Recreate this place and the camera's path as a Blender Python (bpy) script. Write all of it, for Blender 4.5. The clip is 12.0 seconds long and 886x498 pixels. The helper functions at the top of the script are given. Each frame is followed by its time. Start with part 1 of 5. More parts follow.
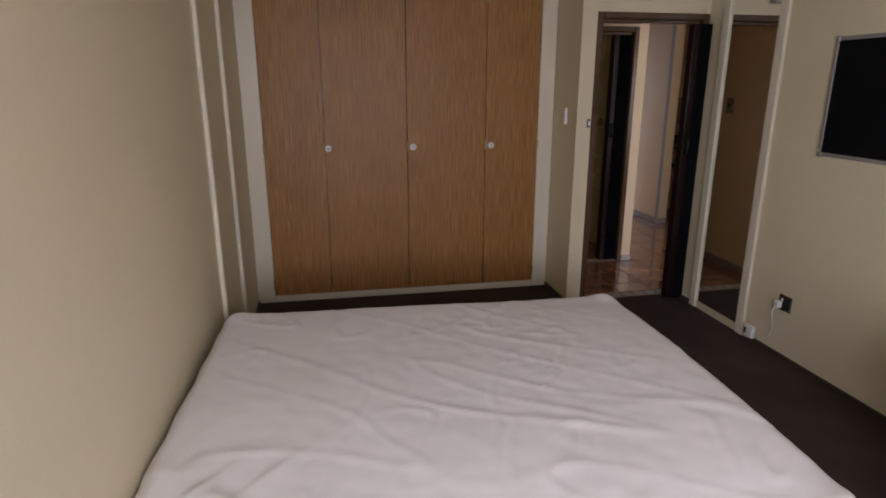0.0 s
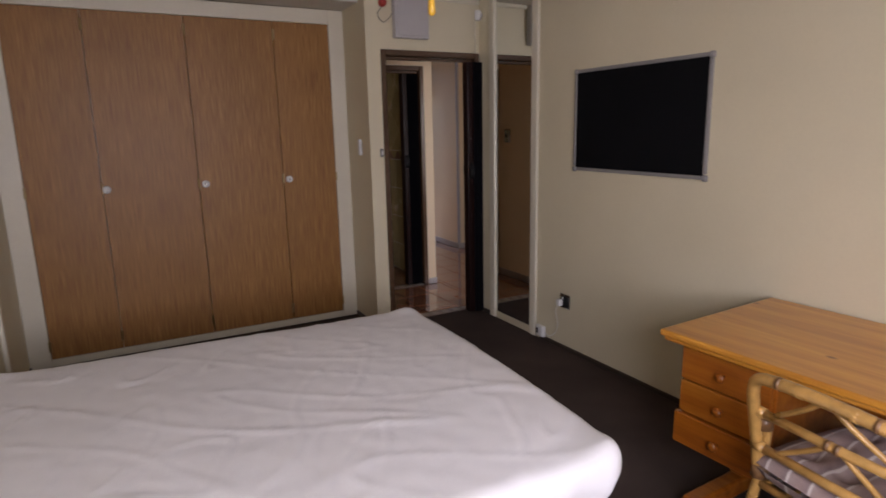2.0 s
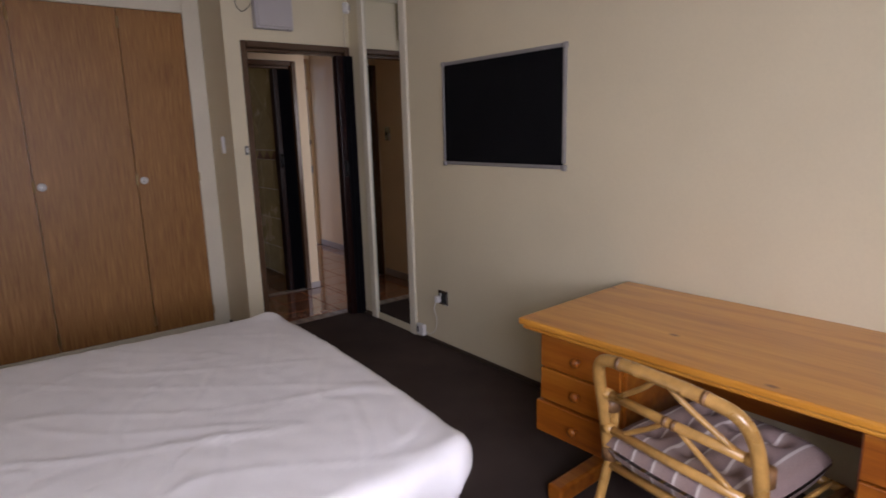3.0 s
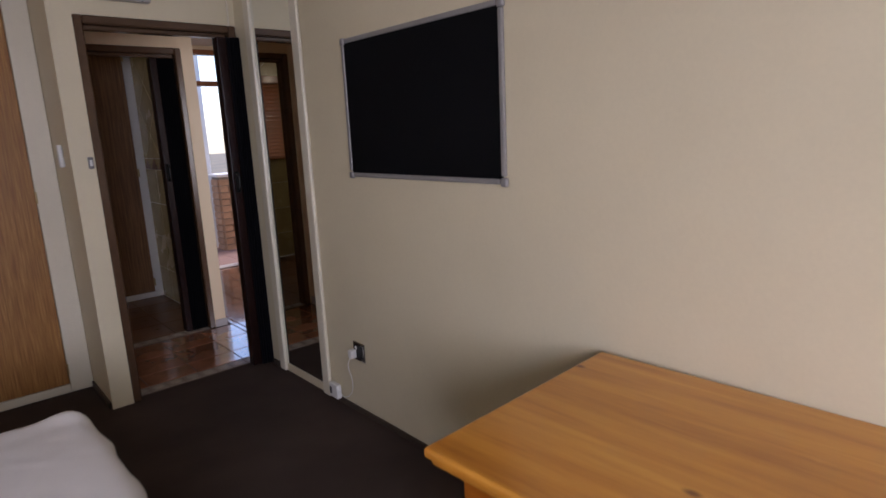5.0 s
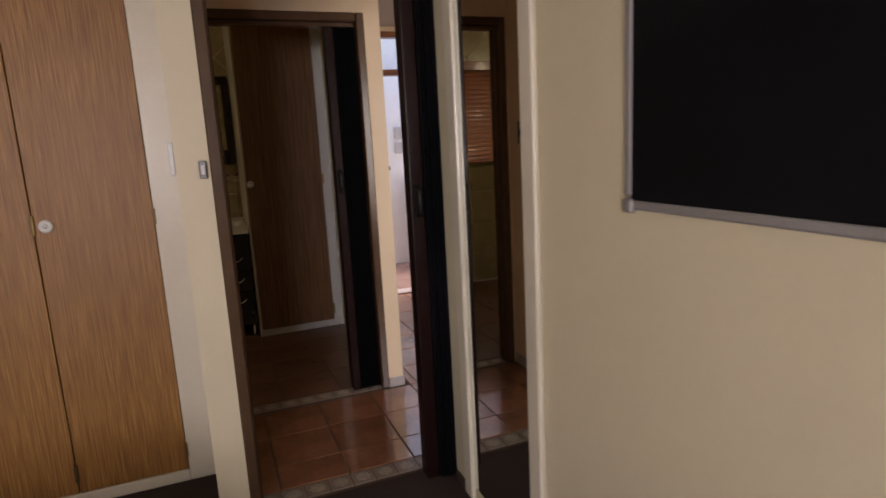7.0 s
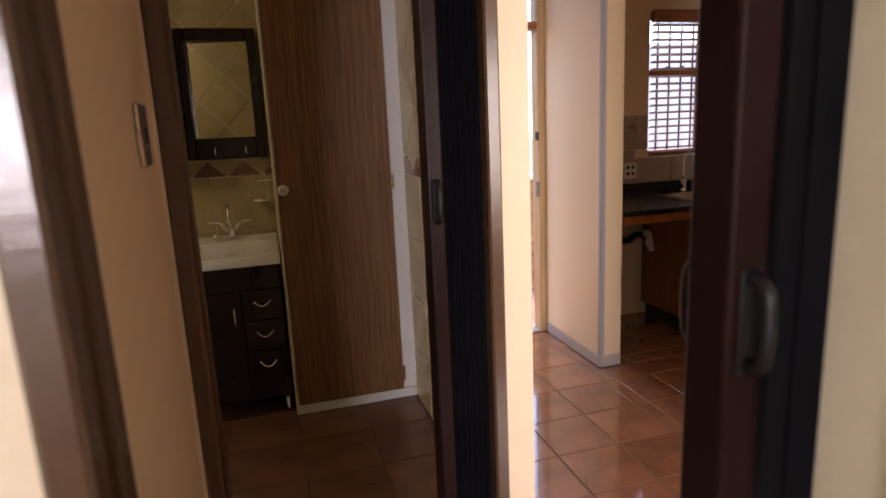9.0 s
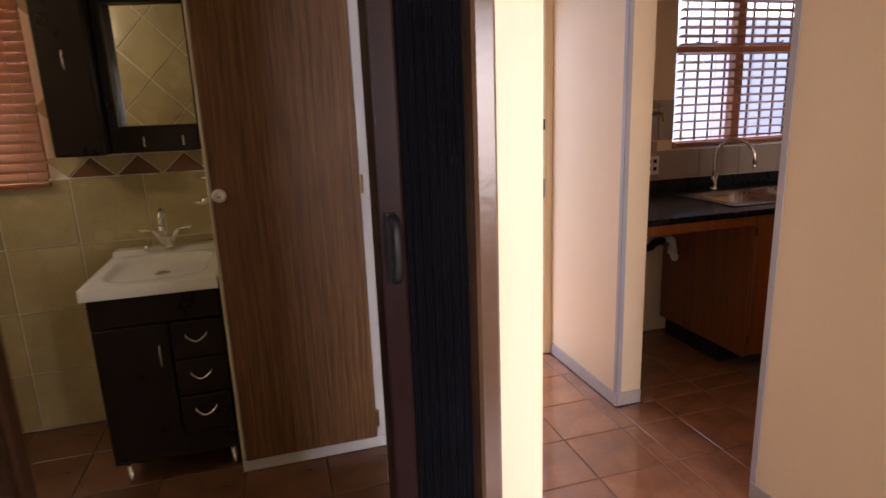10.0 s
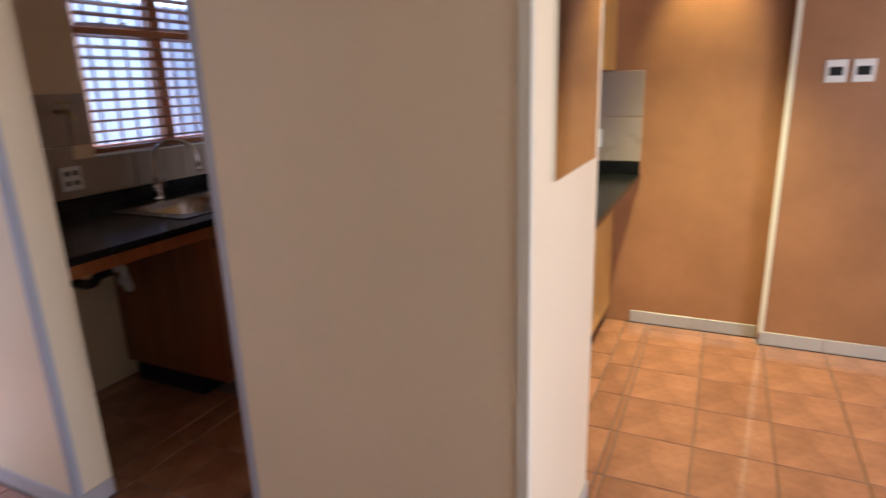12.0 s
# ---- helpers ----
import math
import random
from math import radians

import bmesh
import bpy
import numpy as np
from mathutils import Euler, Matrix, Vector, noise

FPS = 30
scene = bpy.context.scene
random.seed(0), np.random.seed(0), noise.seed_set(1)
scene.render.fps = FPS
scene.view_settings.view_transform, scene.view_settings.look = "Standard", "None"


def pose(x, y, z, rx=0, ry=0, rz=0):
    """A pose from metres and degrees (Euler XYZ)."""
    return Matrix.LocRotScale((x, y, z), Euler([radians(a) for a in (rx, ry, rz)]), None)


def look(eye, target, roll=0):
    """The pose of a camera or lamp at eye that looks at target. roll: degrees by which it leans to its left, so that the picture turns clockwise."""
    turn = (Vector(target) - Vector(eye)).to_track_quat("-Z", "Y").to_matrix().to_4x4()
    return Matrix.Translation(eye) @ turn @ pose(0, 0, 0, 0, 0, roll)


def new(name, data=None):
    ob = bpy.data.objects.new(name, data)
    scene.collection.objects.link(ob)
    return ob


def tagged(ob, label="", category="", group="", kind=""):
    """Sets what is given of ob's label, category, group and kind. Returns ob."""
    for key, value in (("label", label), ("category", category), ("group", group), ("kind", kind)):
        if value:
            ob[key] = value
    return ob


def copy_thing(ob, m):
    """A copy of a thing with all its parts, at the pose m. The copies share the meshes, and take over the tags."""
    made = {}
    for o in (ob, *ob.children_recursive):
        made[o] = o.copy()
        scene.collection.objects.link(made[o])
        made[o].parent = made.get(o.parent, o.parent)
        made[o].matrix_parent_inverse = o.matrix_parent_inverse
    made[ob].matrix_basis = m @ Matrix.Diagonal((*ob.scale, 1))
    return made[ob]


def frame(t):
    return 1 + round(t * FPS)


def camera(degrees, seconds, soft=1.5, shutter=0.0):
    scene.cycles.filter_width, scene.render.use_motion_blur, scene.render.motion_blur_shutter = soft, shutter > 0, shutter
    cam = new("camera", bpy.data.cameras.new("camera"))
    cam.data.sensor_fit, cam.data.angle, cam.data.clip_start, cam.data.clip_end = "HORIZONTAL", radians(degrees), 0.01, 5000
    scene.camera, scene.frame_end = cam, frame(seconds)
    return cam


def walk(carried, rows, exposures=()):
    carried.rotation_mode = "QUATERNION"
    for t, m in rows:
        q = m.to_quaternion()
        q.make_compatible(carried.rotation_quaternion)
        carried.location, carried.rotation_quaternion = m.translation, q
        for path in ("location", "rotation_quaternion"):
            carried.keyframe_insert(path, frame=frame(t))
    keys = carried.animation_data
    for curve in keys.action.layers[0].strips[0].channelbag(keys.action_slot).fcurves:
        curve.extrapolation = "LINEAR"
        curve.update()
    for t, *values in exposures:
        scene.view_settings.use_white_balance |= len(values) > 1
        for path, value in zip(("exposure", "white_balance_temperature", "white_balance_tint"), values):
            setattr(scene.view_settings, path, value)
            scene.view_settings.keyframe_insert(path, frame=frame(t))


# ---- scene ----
cam = camera(73.8, 12.0, soft=1.6, shutter=0.4)
PATH = [
    (0, (-0.031, -0.042, 1.618), (0.33, 1.849, 1.075), 0.0),
    (0.5, (-0.031, -0.079, 1.564), (0.443, 1.81, 1.108), -0.2),
    (1, (-0.028, -0.103, 1.572), (0.595, 1.749, 1.148), -0.5),
    (1.5, (0.008, -0.133, 1.534), (0.778, 1.669, 1.132), -0.7),
    (2, (0.043, -0.165, 1.519), (0.978, 1.557, 1.115), -1.2),
    (2.5, (0.113, -0.177, 1.486), (1.194, 1.457, 1.085), -1.4),
    (3, (0.267, -0.184, 1.45), (1.471, 1.362, 1.053), -1.6),
    (3.5, (0.457, -0.152, 1.428), (1.737, 1.331, 1.028), -1.8),
    (3.7, (0.528, -0.119, 1.415), (1.825, 1.351, 1.019), -1.9),
    (5.3, (1.233, 0.535, 1.448), (2.513, 2.018, 1.044), -3.1),
    (5.5, (1.344, 0.630, 1.452), (2.552, 2.174, 1.046), -3.1),
    (6, (1.485, 0.994, 1.423), (2.524, 2.659, 1.035), -3.1),
    (6.5, (1.602, 1.356, 1.426), (2.486, 3.108, 1.042), -2.9),
    (7, (1.758, 1.728, 1.4), (2.475, 3.56, 1.039), -3.0),
    (7.5, (1.832, 2.123, 1.384), (2.421, 3.999, 1.017), -3.0),
    (9.3, (2.053, 3.531, 1.427), (2.579, 5.415, 1.008), -2.4),
    (9.5, (2.101, 3.64, 1.445), (2.617, 5.522, 1.007), -2.2),
    (10, (2.239, 3.933, 1.444), (2.776, 5.802, 0.978), -2.2),
    (10.5, (2.378, 4.115, 1.438), (3.044, 5.939, 0.957), -2.3),
    (11, (2.521, 4.257, 1.411), (3.573, 5.887, 0.924), -2.1),
    (11.5, (2.555, 4.313, 1.428), (4.032, 5.557, 0.905), -1.8),
    (12, (2.71, 4.27, 1.427), (4.447, 5.102, 0.888), -1.9),
]
EXPOSURES = [(0.0, 2.05, 6500, 20), (1.0, 2.12, 6500, 21), (3.5, 1.97, 6150, 22), (5.5, 2.15, 6050, 22), (7.5, 2.68, 7200, 22), (9.5, 3.8, 6950, 27), (10.5, 3.95, 6500, 26), (11.0, 4.0, 6500, 20), (11.5, 3.8, 6200, 19), (12.0, 3.6, 5400, 18)]
walk(cam, [(t, look(eye, target, roll)) for t, eye, target, roll in PATH], EXPOSURES)

# ---- world and large lights ----
world = bpy.data.worlds.new("sky_world")
scene.world = world
world.use_nodes = True
wn = world.node_tree
sky = wn.nodes.new("ShaderNodeTexSky")
sky.sky_type = "NISHITA"
sky.sun_disc = False
sky.sun_elevation, sky.sun_rotation = radians(71), radians(52)
wn.links.new(sky.outputs[0], wn.nodes["Background"].inputs[0])
wn.nodes["Background"].inputs[1].default_value = 0.095


def lamp(name, kind, m, energy, color=(1, 1, 1), **more):
    data = bpy.data.lights.new(name, kind)
    data.energy, data.color = energy, color
    for key, value in more.items():
        if key == "size":
            data.shape, data.size, data.size_y = "RECTANGLE", value[0], value[1]
        if key == "angle":
            data.angle = value
        if key == "spot":
            data.spot_size, data.spot_blend, data.shadow_soft_size = radians(value), 0.9, 0.03
        if key == "soft":
            data.shadow_soft_size = value
    ob = new(name, data)
    ob.matrix_world = m
    return ob


lamp("sun", "SUN", look((6.0, 9.5, 9), (3.6, 7.6, 0)), 0.72, (1, 0.91, 0.80), angle=radians(20))
# daylight in the openings behind the walk: bedroom and bathroom windows
lamp("bedroom_window_light", "AREA", look((0.3, -1.12, 1.5), (1.4, 1.4, -0.2)), 15.6, (0.89, 0.915, 1.0), size=(1.3, 1.1))
lamp("bathroom_window_light", "AREA", look((1.025, 7.16, 1.65), (1.15, 5, 1.2)), 0.75, (1.0, 0.97, 0.9), size=(0.5, 0.85))
# added fill from an assumed lounge opening, brightens the kitchen walls
lamp("lounge_window_light", "AREA", look((3.65, 1.48, 1.4), (4.0, 5, 0.9)), 6.0, (1.0, 0.95, 0.9), size=(1.4, 1.2))


# ---- materials ----
def nodes(name):
    m = bpy.data.materials.new(name)
    m.use_nodes = True
    t = m.node_tree
    return m, t, t.nodes["Principled BSDF"]


def link(t, a, b):
    t.links.new(a, b)


def noise_node(t, coord, scale, stretch=(1, 1, 1), detail=4, rough=0.55):
    mp = t.nodes.new("ShaderNodeMapping")
    mp.inputs["Scale"].default_value = stretch
    link(t, coord, mp.inputs[0])
    n = t.nodes.new("ShaderNodeTexNoise")
    n.inputs["Scale"].default_value = scale
    n.inputs["Detail"].default_value = detail
    n.inputs["Roughness"].default_value = rough
    link(t, mp.outputs[0], n.inputs["Vector"])
    return n.outputs[0]


def ramp(t, fac, stops):
    r = t.nodes.new("ShaderNodeValToRGB")
    while len(r.color_ramp.elements) < len(stops):
        r.color_ramp.elements.new(0.5)
    for e, (p, c) in zip(r.color_ramp.elements, stops):
        e.position, e.color = p, (*c, 1)
    link(t, fac, r.inputs[0])
    return r.outputs[0]


def mixed(t, a, b, fac, how="MIX"):
    n = t.nodes.new("ShaderNodeMix")
    n.data_type, n.blend_type = "RGBA", how
    for src, socket in ((fac, n.inputs[0]), (a, n.inputs[6]), (b, n.inputs[7])):
        if isinstance(src, (int, float)):
            socket.default_value = src
        elif isinstance(src, tuple):
            socket.default_value = (*src, 1)
        else:
            link(t, src, socket)
    return n.outputs[2]


def bump(t, p, height, strength, distance):
    b = t.nodes.new("ShaderNodeBump")
    b.inputs["Strength"].default_value, b.inputs["Distance"].default_value = strength, distance
    link(t, height, b.inputs["Height"])
    link(t, b.outputs[0], p.inputs["Normal"])


def scaled(c, k):
    return tuple(min(1, v * k) for v in c)


def plain(name, base, rough=0.5, metal=0.0, var=0.12, large=1.5, fine=60, relief=0.15, depth=0.002, coat=0.0, piece=0.0, rvar=0.1):
    """Surface with stains at a large scale, grain at a fine one, and a fine relief."""
    m, t, p = nodes(name)
    co = t.nodes.new("ShaderNodeTexCoord").outputs["Object"]
    big, small = noise_node(t, co, large), noise_node(t, co, fine, detail=3)
    c = ramp(t, big, [(0.3, scaled(base, 1 - var)), (0.7, scaled(base, 1 + var))])
    c = mixed(t, c, ramp(t, small, [(0.3, (1 - var * 0.6,) * 3), (0.7, (1, 1, 1))]), 1.0, "MULTIPLY")
    if piece:
        info = t.nodes.new("ShaderNodeObjectInfo").outputs["Random"]
        c = mixed(t, c, ramp(t, info, [(0, (1 - piece,) * 3), (1, (1, 1, 1))]), 1.0, "MULTIPLY")
    link(t, c, p.inputs["Base Color"])
    mr = t.nodes.new("ShaderNodeMapRange")
    mr.inputs["To Min"].default_value, mr.inputs["To Max"].default_value = max(0.02, rough - rvar), min(1, rough + rvar)
    link(t, big, mr.inputs[0])
    link(t, mr.outputs[0], p.inputs["Roughness"])
    p.inputs["Metallic"].default_value = metal
    p.inputs["Coat Weight"].default_value = coat
    bump(t, p, small, relief, depth)
    return m


def wood(name, stops, axis="z", fine=55, rough=0.4, coat=0.0, wide=4, stretch=0.03, knots=False):
    """Streaked timber or laminate; the grain runs along axis."""
    m, t, p = nodes(name)
    co = t.nodes.new("ShaderNodeTexCoord").outputs["Object"]
    st = tuple(stretch if a == axis else 1.0 for a in "xyz")
    g = noise_node(t, co, fine, st, 6, 0.65)
    w = noise_node(t, co, wide, tuple(0.12 if a == axis else 1.0 for a in "xyz"), 3)
    c = ramp(t, g, stops)
    c = mixed(t, c, ramp(t, w, [(0.3, (0.87, 0.86, 0.85)), (0.7, (1, 1, 1))]), 1.0, "MULTIPLY")
    if knots:
        v = t.nodes.new("ShaderNodeTexVoronoi")
        v.voronoi_dimensions = "2D"
        v.inputs["Scale"].default_value = 2.6
        mp = t.nodes.new("ShaderNodeMapping")
        mp.inputs["Scale"].default_value = tuple(0.55 if a == axis else 1.0 for a in "xyz")
        link(t, co, mp.inputs[0])
        link(t, mp.outputs[0], v.inputs["Vector"])
        c = mixed(t, c, ramp(t, v.outputs["Distance"], [(0.012, (0.32, 0.2, 0.14)), (0.035, (1, 1, 1))]), 1.0, "MULTIPLY")
    link(t, c, p.inputs["Base Color"])
    p.inputs["Roughness"].default_value = rough
    p.inputs["Coat Weight"].default_value = coat
    p.inputs["Coat Roughness"].default_value = 0.12
    bump(t, p, g, 0.12, 0.001)
    return m


CREAM = plain("cream_wall_paint", (0.70, 0.62, 0.435), 0.5, var=0.05, large=0.9, fine=90, relief=0.12)
PEACH = plain("peach_wall_paint", (0.79, 0.637, 0.425), 0.5, var=0.05, large=0.9, fine=90, relief=0.12)
ORANGE = plain("sponged_orange_paint", (0.34, 0.160, 0.070), 0.32, var=0.13, large=3.0, fine=13, relief=0.12, rvar=0.05)
CEIL = plain("white_ceiling_paint", (0.64, 0.60, 0.53), 0.8, var=0.04)
TRIM = plain("cream_gloss_paint", (0.74, 0.68, 0.54), 0.32, var=0.05)
WHITE = plain("white_plastic", (0.78, 0.77, 0.74), 0.35, var=0.04)
WHITE_WALL = plain("white_outdoor_paint", (0.82, 0.81, 0.8), 0.7, var=0.05)
GREY_TRIM = plain("grey_plastic_trim", (0.40, 0.39, 0.42), 0.4, var=0.05)
GREY_TILE = plain("grey_skirting_tile", (0.46, 0.42, 0.40), 0.35, var=0.1, piece=0.15)
CARPET = plain("dark_brown_carpet", (0.072, 0.051, 0.043), 0.95, var=0.22, large=2.0, fine=420, relief=0.8, depth=0.004)
SKIRT = plain("dark_brown_skirting", (0.06, 0.042, 0.03), 0.5, var=0.15)
FRAME = plain("brown_gloss_door_frame", (0.098, 0.054, 0.030), 0.22, var=0.14, large=5, fine=40, relief=0.25, rvar=0.04)
MAROON = plain("maroon_vinyl", (0.017, 0.0065, 0.0055), 0.36, var=0.15, large=6)
PLEAT = plain("black_vinyl", (0.009, 0.009, 0.011), 0.3, var=0.06, large=3, relief=0.02, depth=0.0005, rvar=0.03)
BLACK = plain("black_plastic", (0.012, 0.012, 0.012), 0.4, var=0.15)
FELT = plain("black_felt", (0.006, 0.006, 0.007), 0.95, var=0.2, fine=300, relief=0.5)
ALU = plain("aluminium", (0.20, 0.195, 0.195), 0.42, 0.85, var=0.08)
BOARD_ALU = plain("grey_anodised_frame", (0.33, 0.315, 0.305), 0.45, 0.25, var=0.08)
STEEL = plain("stainless_steel", (0.62, 0.61, 0.6), 0.26, 1.0, var=0.08)
CHROME = plain("chrome", (0.82, 0.82, 0.82), 0.08, 1.0, var=0.03, rvar=0.04)
BRASS = plain("dull_brass", (0.55, 0.43, 0.24), 0.35, 1.0, var=0.15)
SHEET = plain("white_cotton_sheet", (0.80, 0.775, 0.76), 0.9, var=0.03, large=2.5, fine=260, relief=0.3, depth=0.0015)
CUSHION = plain("cushion_base", (0.30, 0.22, 0.20), 0.9, var=0.15)
RATTAN = plain("varnished_rattan", (0.47, 0.255, 0.070), 0.3, var=0.3, large=9, fine=45, relief=0.2, coat=0.4)
BIND = plain("dark_rattan_binding", (0.20, 0.10, 0.04), 0.4, var=0.25, large=20)
TERRA = plain("terracotta_tile", (0.39, 0.175, 0.095), 0.14, var=0.22, large=5, fine=35, relief=0.08, depth=0.002, piece=0.22, rvar=0.05, coat=1.0)
GROUT = plain("dark_grout", (0.15, 0.10, 0.075), 0.85, var=0.2, fine=120)
DECOR = plain("decor_border_tile", (0.30, 0.24, 0.19), 0.4, var=0.15, large=12)
DECOR_D = plain("decor_motif", (0.46, 0.40, 0.32), 0.45, var=0.25, large=25)
BATHTILE = plain("olive_beige_wall_tile", (0.50, 0.42, 0.22), 0.25, var=0.14, large=4, piece=0.14)
BATHGROUT = plain("pale_grout", (0.74, 0.69, 0.54), 0.85, var=0.1)
BROWNTILE = plain("brown_border_tile", (0.22, 0.11, 0.055), 0.3, var=0.2, piece=0.15)
BATHFLOOR = plain("brown_floor_tile", (0.20, 0.095, 0.05), 0.3, var=0.25, large=5, piece=0.2)
KTILE = plain("beige_splash_tile", (0.37, 0.29, 0.225), 0.3, var=0.08, piece=0.1)
DARKWOOD = plain("black_brown_lacquer", (0.017, 0.011, 0.009), 0.3, var=0.2, large=6)
CERAMIC = plain("white_ceramic", (0.76, 0.76, 0.68), 0.1, var=0.03, rvar=0.04)
GRANITE = plain("black_granite", (0.010, 0.010, 0.010), 0.22, var=0.5, large=40, fine=300, relief=0.02)
PAVING = plain("pink_paving", (0.24, 0.14, 0.115), 0.75, var=0.12, large=3, piece=0.1)
BRICK = plain("face_brick", (0.55, 0.33, 0.20), 0.85, var=0.2, large=8, piece=0.25)
MORTAR = plain("mortar", (0.30, 0.25, 0.21), 0.95, var=0.2)
PVC = plain("white_pvc", (0.66, 0.64, 0.6), 0.35, var=0.06)
YELLOW = plain("yellow_tassel", (0.75, 0.42, 0.03), 0.4, var=0.1)
RED = plain("red_plastic", (0.35, 0.03, 0.02), 0.4, var=0.1)
GREYBOX = plain("grey_enamel", (0.50, 0.47, 0.46), 0.4, var=0.06)
FENCE = plain("pale_blue_panel", (0.50, 0.48, 0.52), 0.6, var=0.1)
PINKWALL = plain("pinkish_outdoor_paint", (0.72, 0.60, 0.60), 0.7, var=0.06)
GRASS = plain("dry_ground", (0.20, 0.16, 0.10), 0.95, var=0.3, large=0.6)
LAMINATE = wood("zebra_laminate", [(0.34, (0.205, 0.084, 0.017)), (0.46, (0.300, 0.133, 0.028)), (0.56, (0.385, 0.182, 0.042)), (0.66, (0.500, 0.262, 0.072))], "z", 150, 0.5, wide=6, stretch=0.03)
# zebra laminate with darker, browner stops, for the bathroom closet door
LAMINATE_DARK = wood("dark_zebra_laminate", [(0.33, (0.125, 0.053, 0.017)), (0.47, (0.20, 0.092, 0.031)), (0.58, (0.26, 0.127, 0.044)), (0.68, (0.32, 0.165, 0.060))], "z", 105, 0.5, wide=6, stretch=0.032)
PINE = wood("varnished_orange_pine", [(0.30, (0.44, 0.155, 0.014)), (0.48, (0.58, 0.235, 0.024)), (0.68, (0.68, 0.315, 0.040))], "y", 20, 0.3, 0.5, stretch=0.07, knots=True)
# same pine made darker: shade below the desktop is put into the colour
PINE_SHADED = wood("varnished_orange_pine_shaded", [(0.3, (0.22, 0.054, 0.005)), (0.5, (0.36, 0.102, 0.008)), (0.7, (0.45, 0.155, 0.015))], "y", 24, 0.3, 0.5, stretch=0.06)
CUPBOARD = wood("orange_cupboard_timber", [(0.3, (0.15, 0.040, 0.009)), (0.6, (0.27, 0.082, 0.018))], "z", 30, 0.35, 0.3)
HONEY = wood("honey_cupboard_timber", [(0.3, (0.46, 0.24, 0.05)), (0.6, (0.62, 0.36, 0.09))], "z", 30, 0.35, 0.3)
BLINDWOOD = wood("stained_blind_slat", [(0.3, (0.22, 0.075, 0.025)), (0.6, (0.36, 0.14, 0.05))], "x", 40, 0.35, 0.2)
DOORWOOD = wood("pale_door_timber", [(0.3, (0.40, 0.26, 0.12)), (0.6, (0.55, 0.38, 0.2))], "z", 35, 0.45)
for _m, _v in ((FELT, 0.1), (CARPET, 0.15), (SHEET, 0.25), (GRANITE, 0.2), (PLEAT, 0.4), (MAROON, 0.15), (DARKWOOD, 0.35), (BLACK, 0.25)):
    _m.node_tree.nodes["Principled BSDF"].inputs["Specular IOR Level"].default_value = _v
MIRROR, _t, _p = nodes("mirror_silver")
_p.inputs["Base Color"].default_value = (0.78, 0.79, 0.76, 1)
_p.inputs["Metallic"].default_value, _p.inputs["Roughness"].default_value = 1.0, 0.015
GLASS, _t, _p = nodes("window_glass")
_p.inputs["Transmission Weight"].default_value, _p.inputs["Roughness"].default_value, _p.inputs["IOR"].default_value = 1.0, 0.0, 1.45


def striped(name):
    m, t, p = nodes(name)
    co = t.nodes.new("ShaderNodeTexCoord").outputs["Object"]
    sep = t.nodes.new("ShaderNodeSeparateXYZ")
    link(t, co, sep.inputs[0])
    mul = t.nodes.new("ShaderNodeMath")
    mul.operation = "MULTIPLY"
    mul.inputs[1].default_value = 14.0
    link(t, sep.outputs[1], mul.inputs[0])
    fr = t.nodes.new("ShaderNodeMath")
    fr.operation = "FRACT"
    link(t, mul.outputs[0], fr.inputs[0])
    c = ramp(t, fr.outputs[0], [(0.0, (0.30, 0.21, 0.185)), (0.40, (0.36, 0.27, 0.24)), (0.44, (0.62, 0.54, 0.49)), (0.52, (0.62, 0.54, 0.49)), (0.56, (0.24, 0.17, 0.16)), (0.9, (0.30, 0.21, 0.185))])
    n = noise_node(t, co, 300)
    c = mixed(t, c, ramp(t, n, [(0.3, (0.8, 0.8, 0.8)), (0.7, (1, 1, 1))]), 1.0, "MULTIPLY")
    link(t, c, p.inputs["Base Color"])
    p.inputs["Roughness"].default_value = 0.9
    bump(t, p, n, 0.3, 0.001)
    return m


STRIPE = striped("striped_cushion_fabric")


# ---- mesh helpers ----
def add_box(bm, x0, y0, z0, x1, y1, z1, bevel=0.0, seg=1):
    g = bmesh.ops.create_cube(bm, size=1)
    vs = g["verts"]
    for v in vs:
        v.co = Vector(((x0 + x1) / 2 + v.co.x * (x1 - x0), (y0 + y1) / 2 + v.co.y * (y1 - y0), (z0 + z1) / 2 + v.co.z * (z1 - z0)))
    if bevel:
        es = list({e for v in vs for e in v.link_edges})
        bmesh.ops.bevel(bm, geom=es, offset=bevel, segments=seg, profile=0.5, affect="EDGES")
    return bm


def box(*a, bevel=0.0, seg=1):
    return add_box(bmesh.new(), *a, bevel=bevel, seg=seg)


def add_tube(bm, pts, radius, sides=10, taper=None):
    pts = [Vector(p) for p in pts]
    rings, up = [], None
    for i, p in enumerate(pts):
        d = (pts[min(i + 1, len(pts) - 1)] - pts[max(i - 1, 0)]).normalized()
        if up is None:
            up = d.orthogonal().normalized()
        up = (up - d * up.dot(d)).normalized()
        side = d.cross(up)
        r = radius * (taper[i] if taper else 1)
        rings.append([bm.verts.new(p + (up * math.cos(a) + side * math.sin(a)) * r) for a in [2 * math.pi * k / sides for k in range(sides)]])
    for a, b in zip(rings, rings[1:]):
        for k in range(sides):
            bm.faces.new((a[k], a[(k + 1) % sides], b[(k + 1) % sides], b[k]))
    bm.faces.new(list(reversed(rings[0])))
    bm.faces.new(rings[-1])
    return bm


def tube(pts, radius, sides=10, taper=None):
    return add_tube(bmesh.new(), pts, radius, sides, taper)


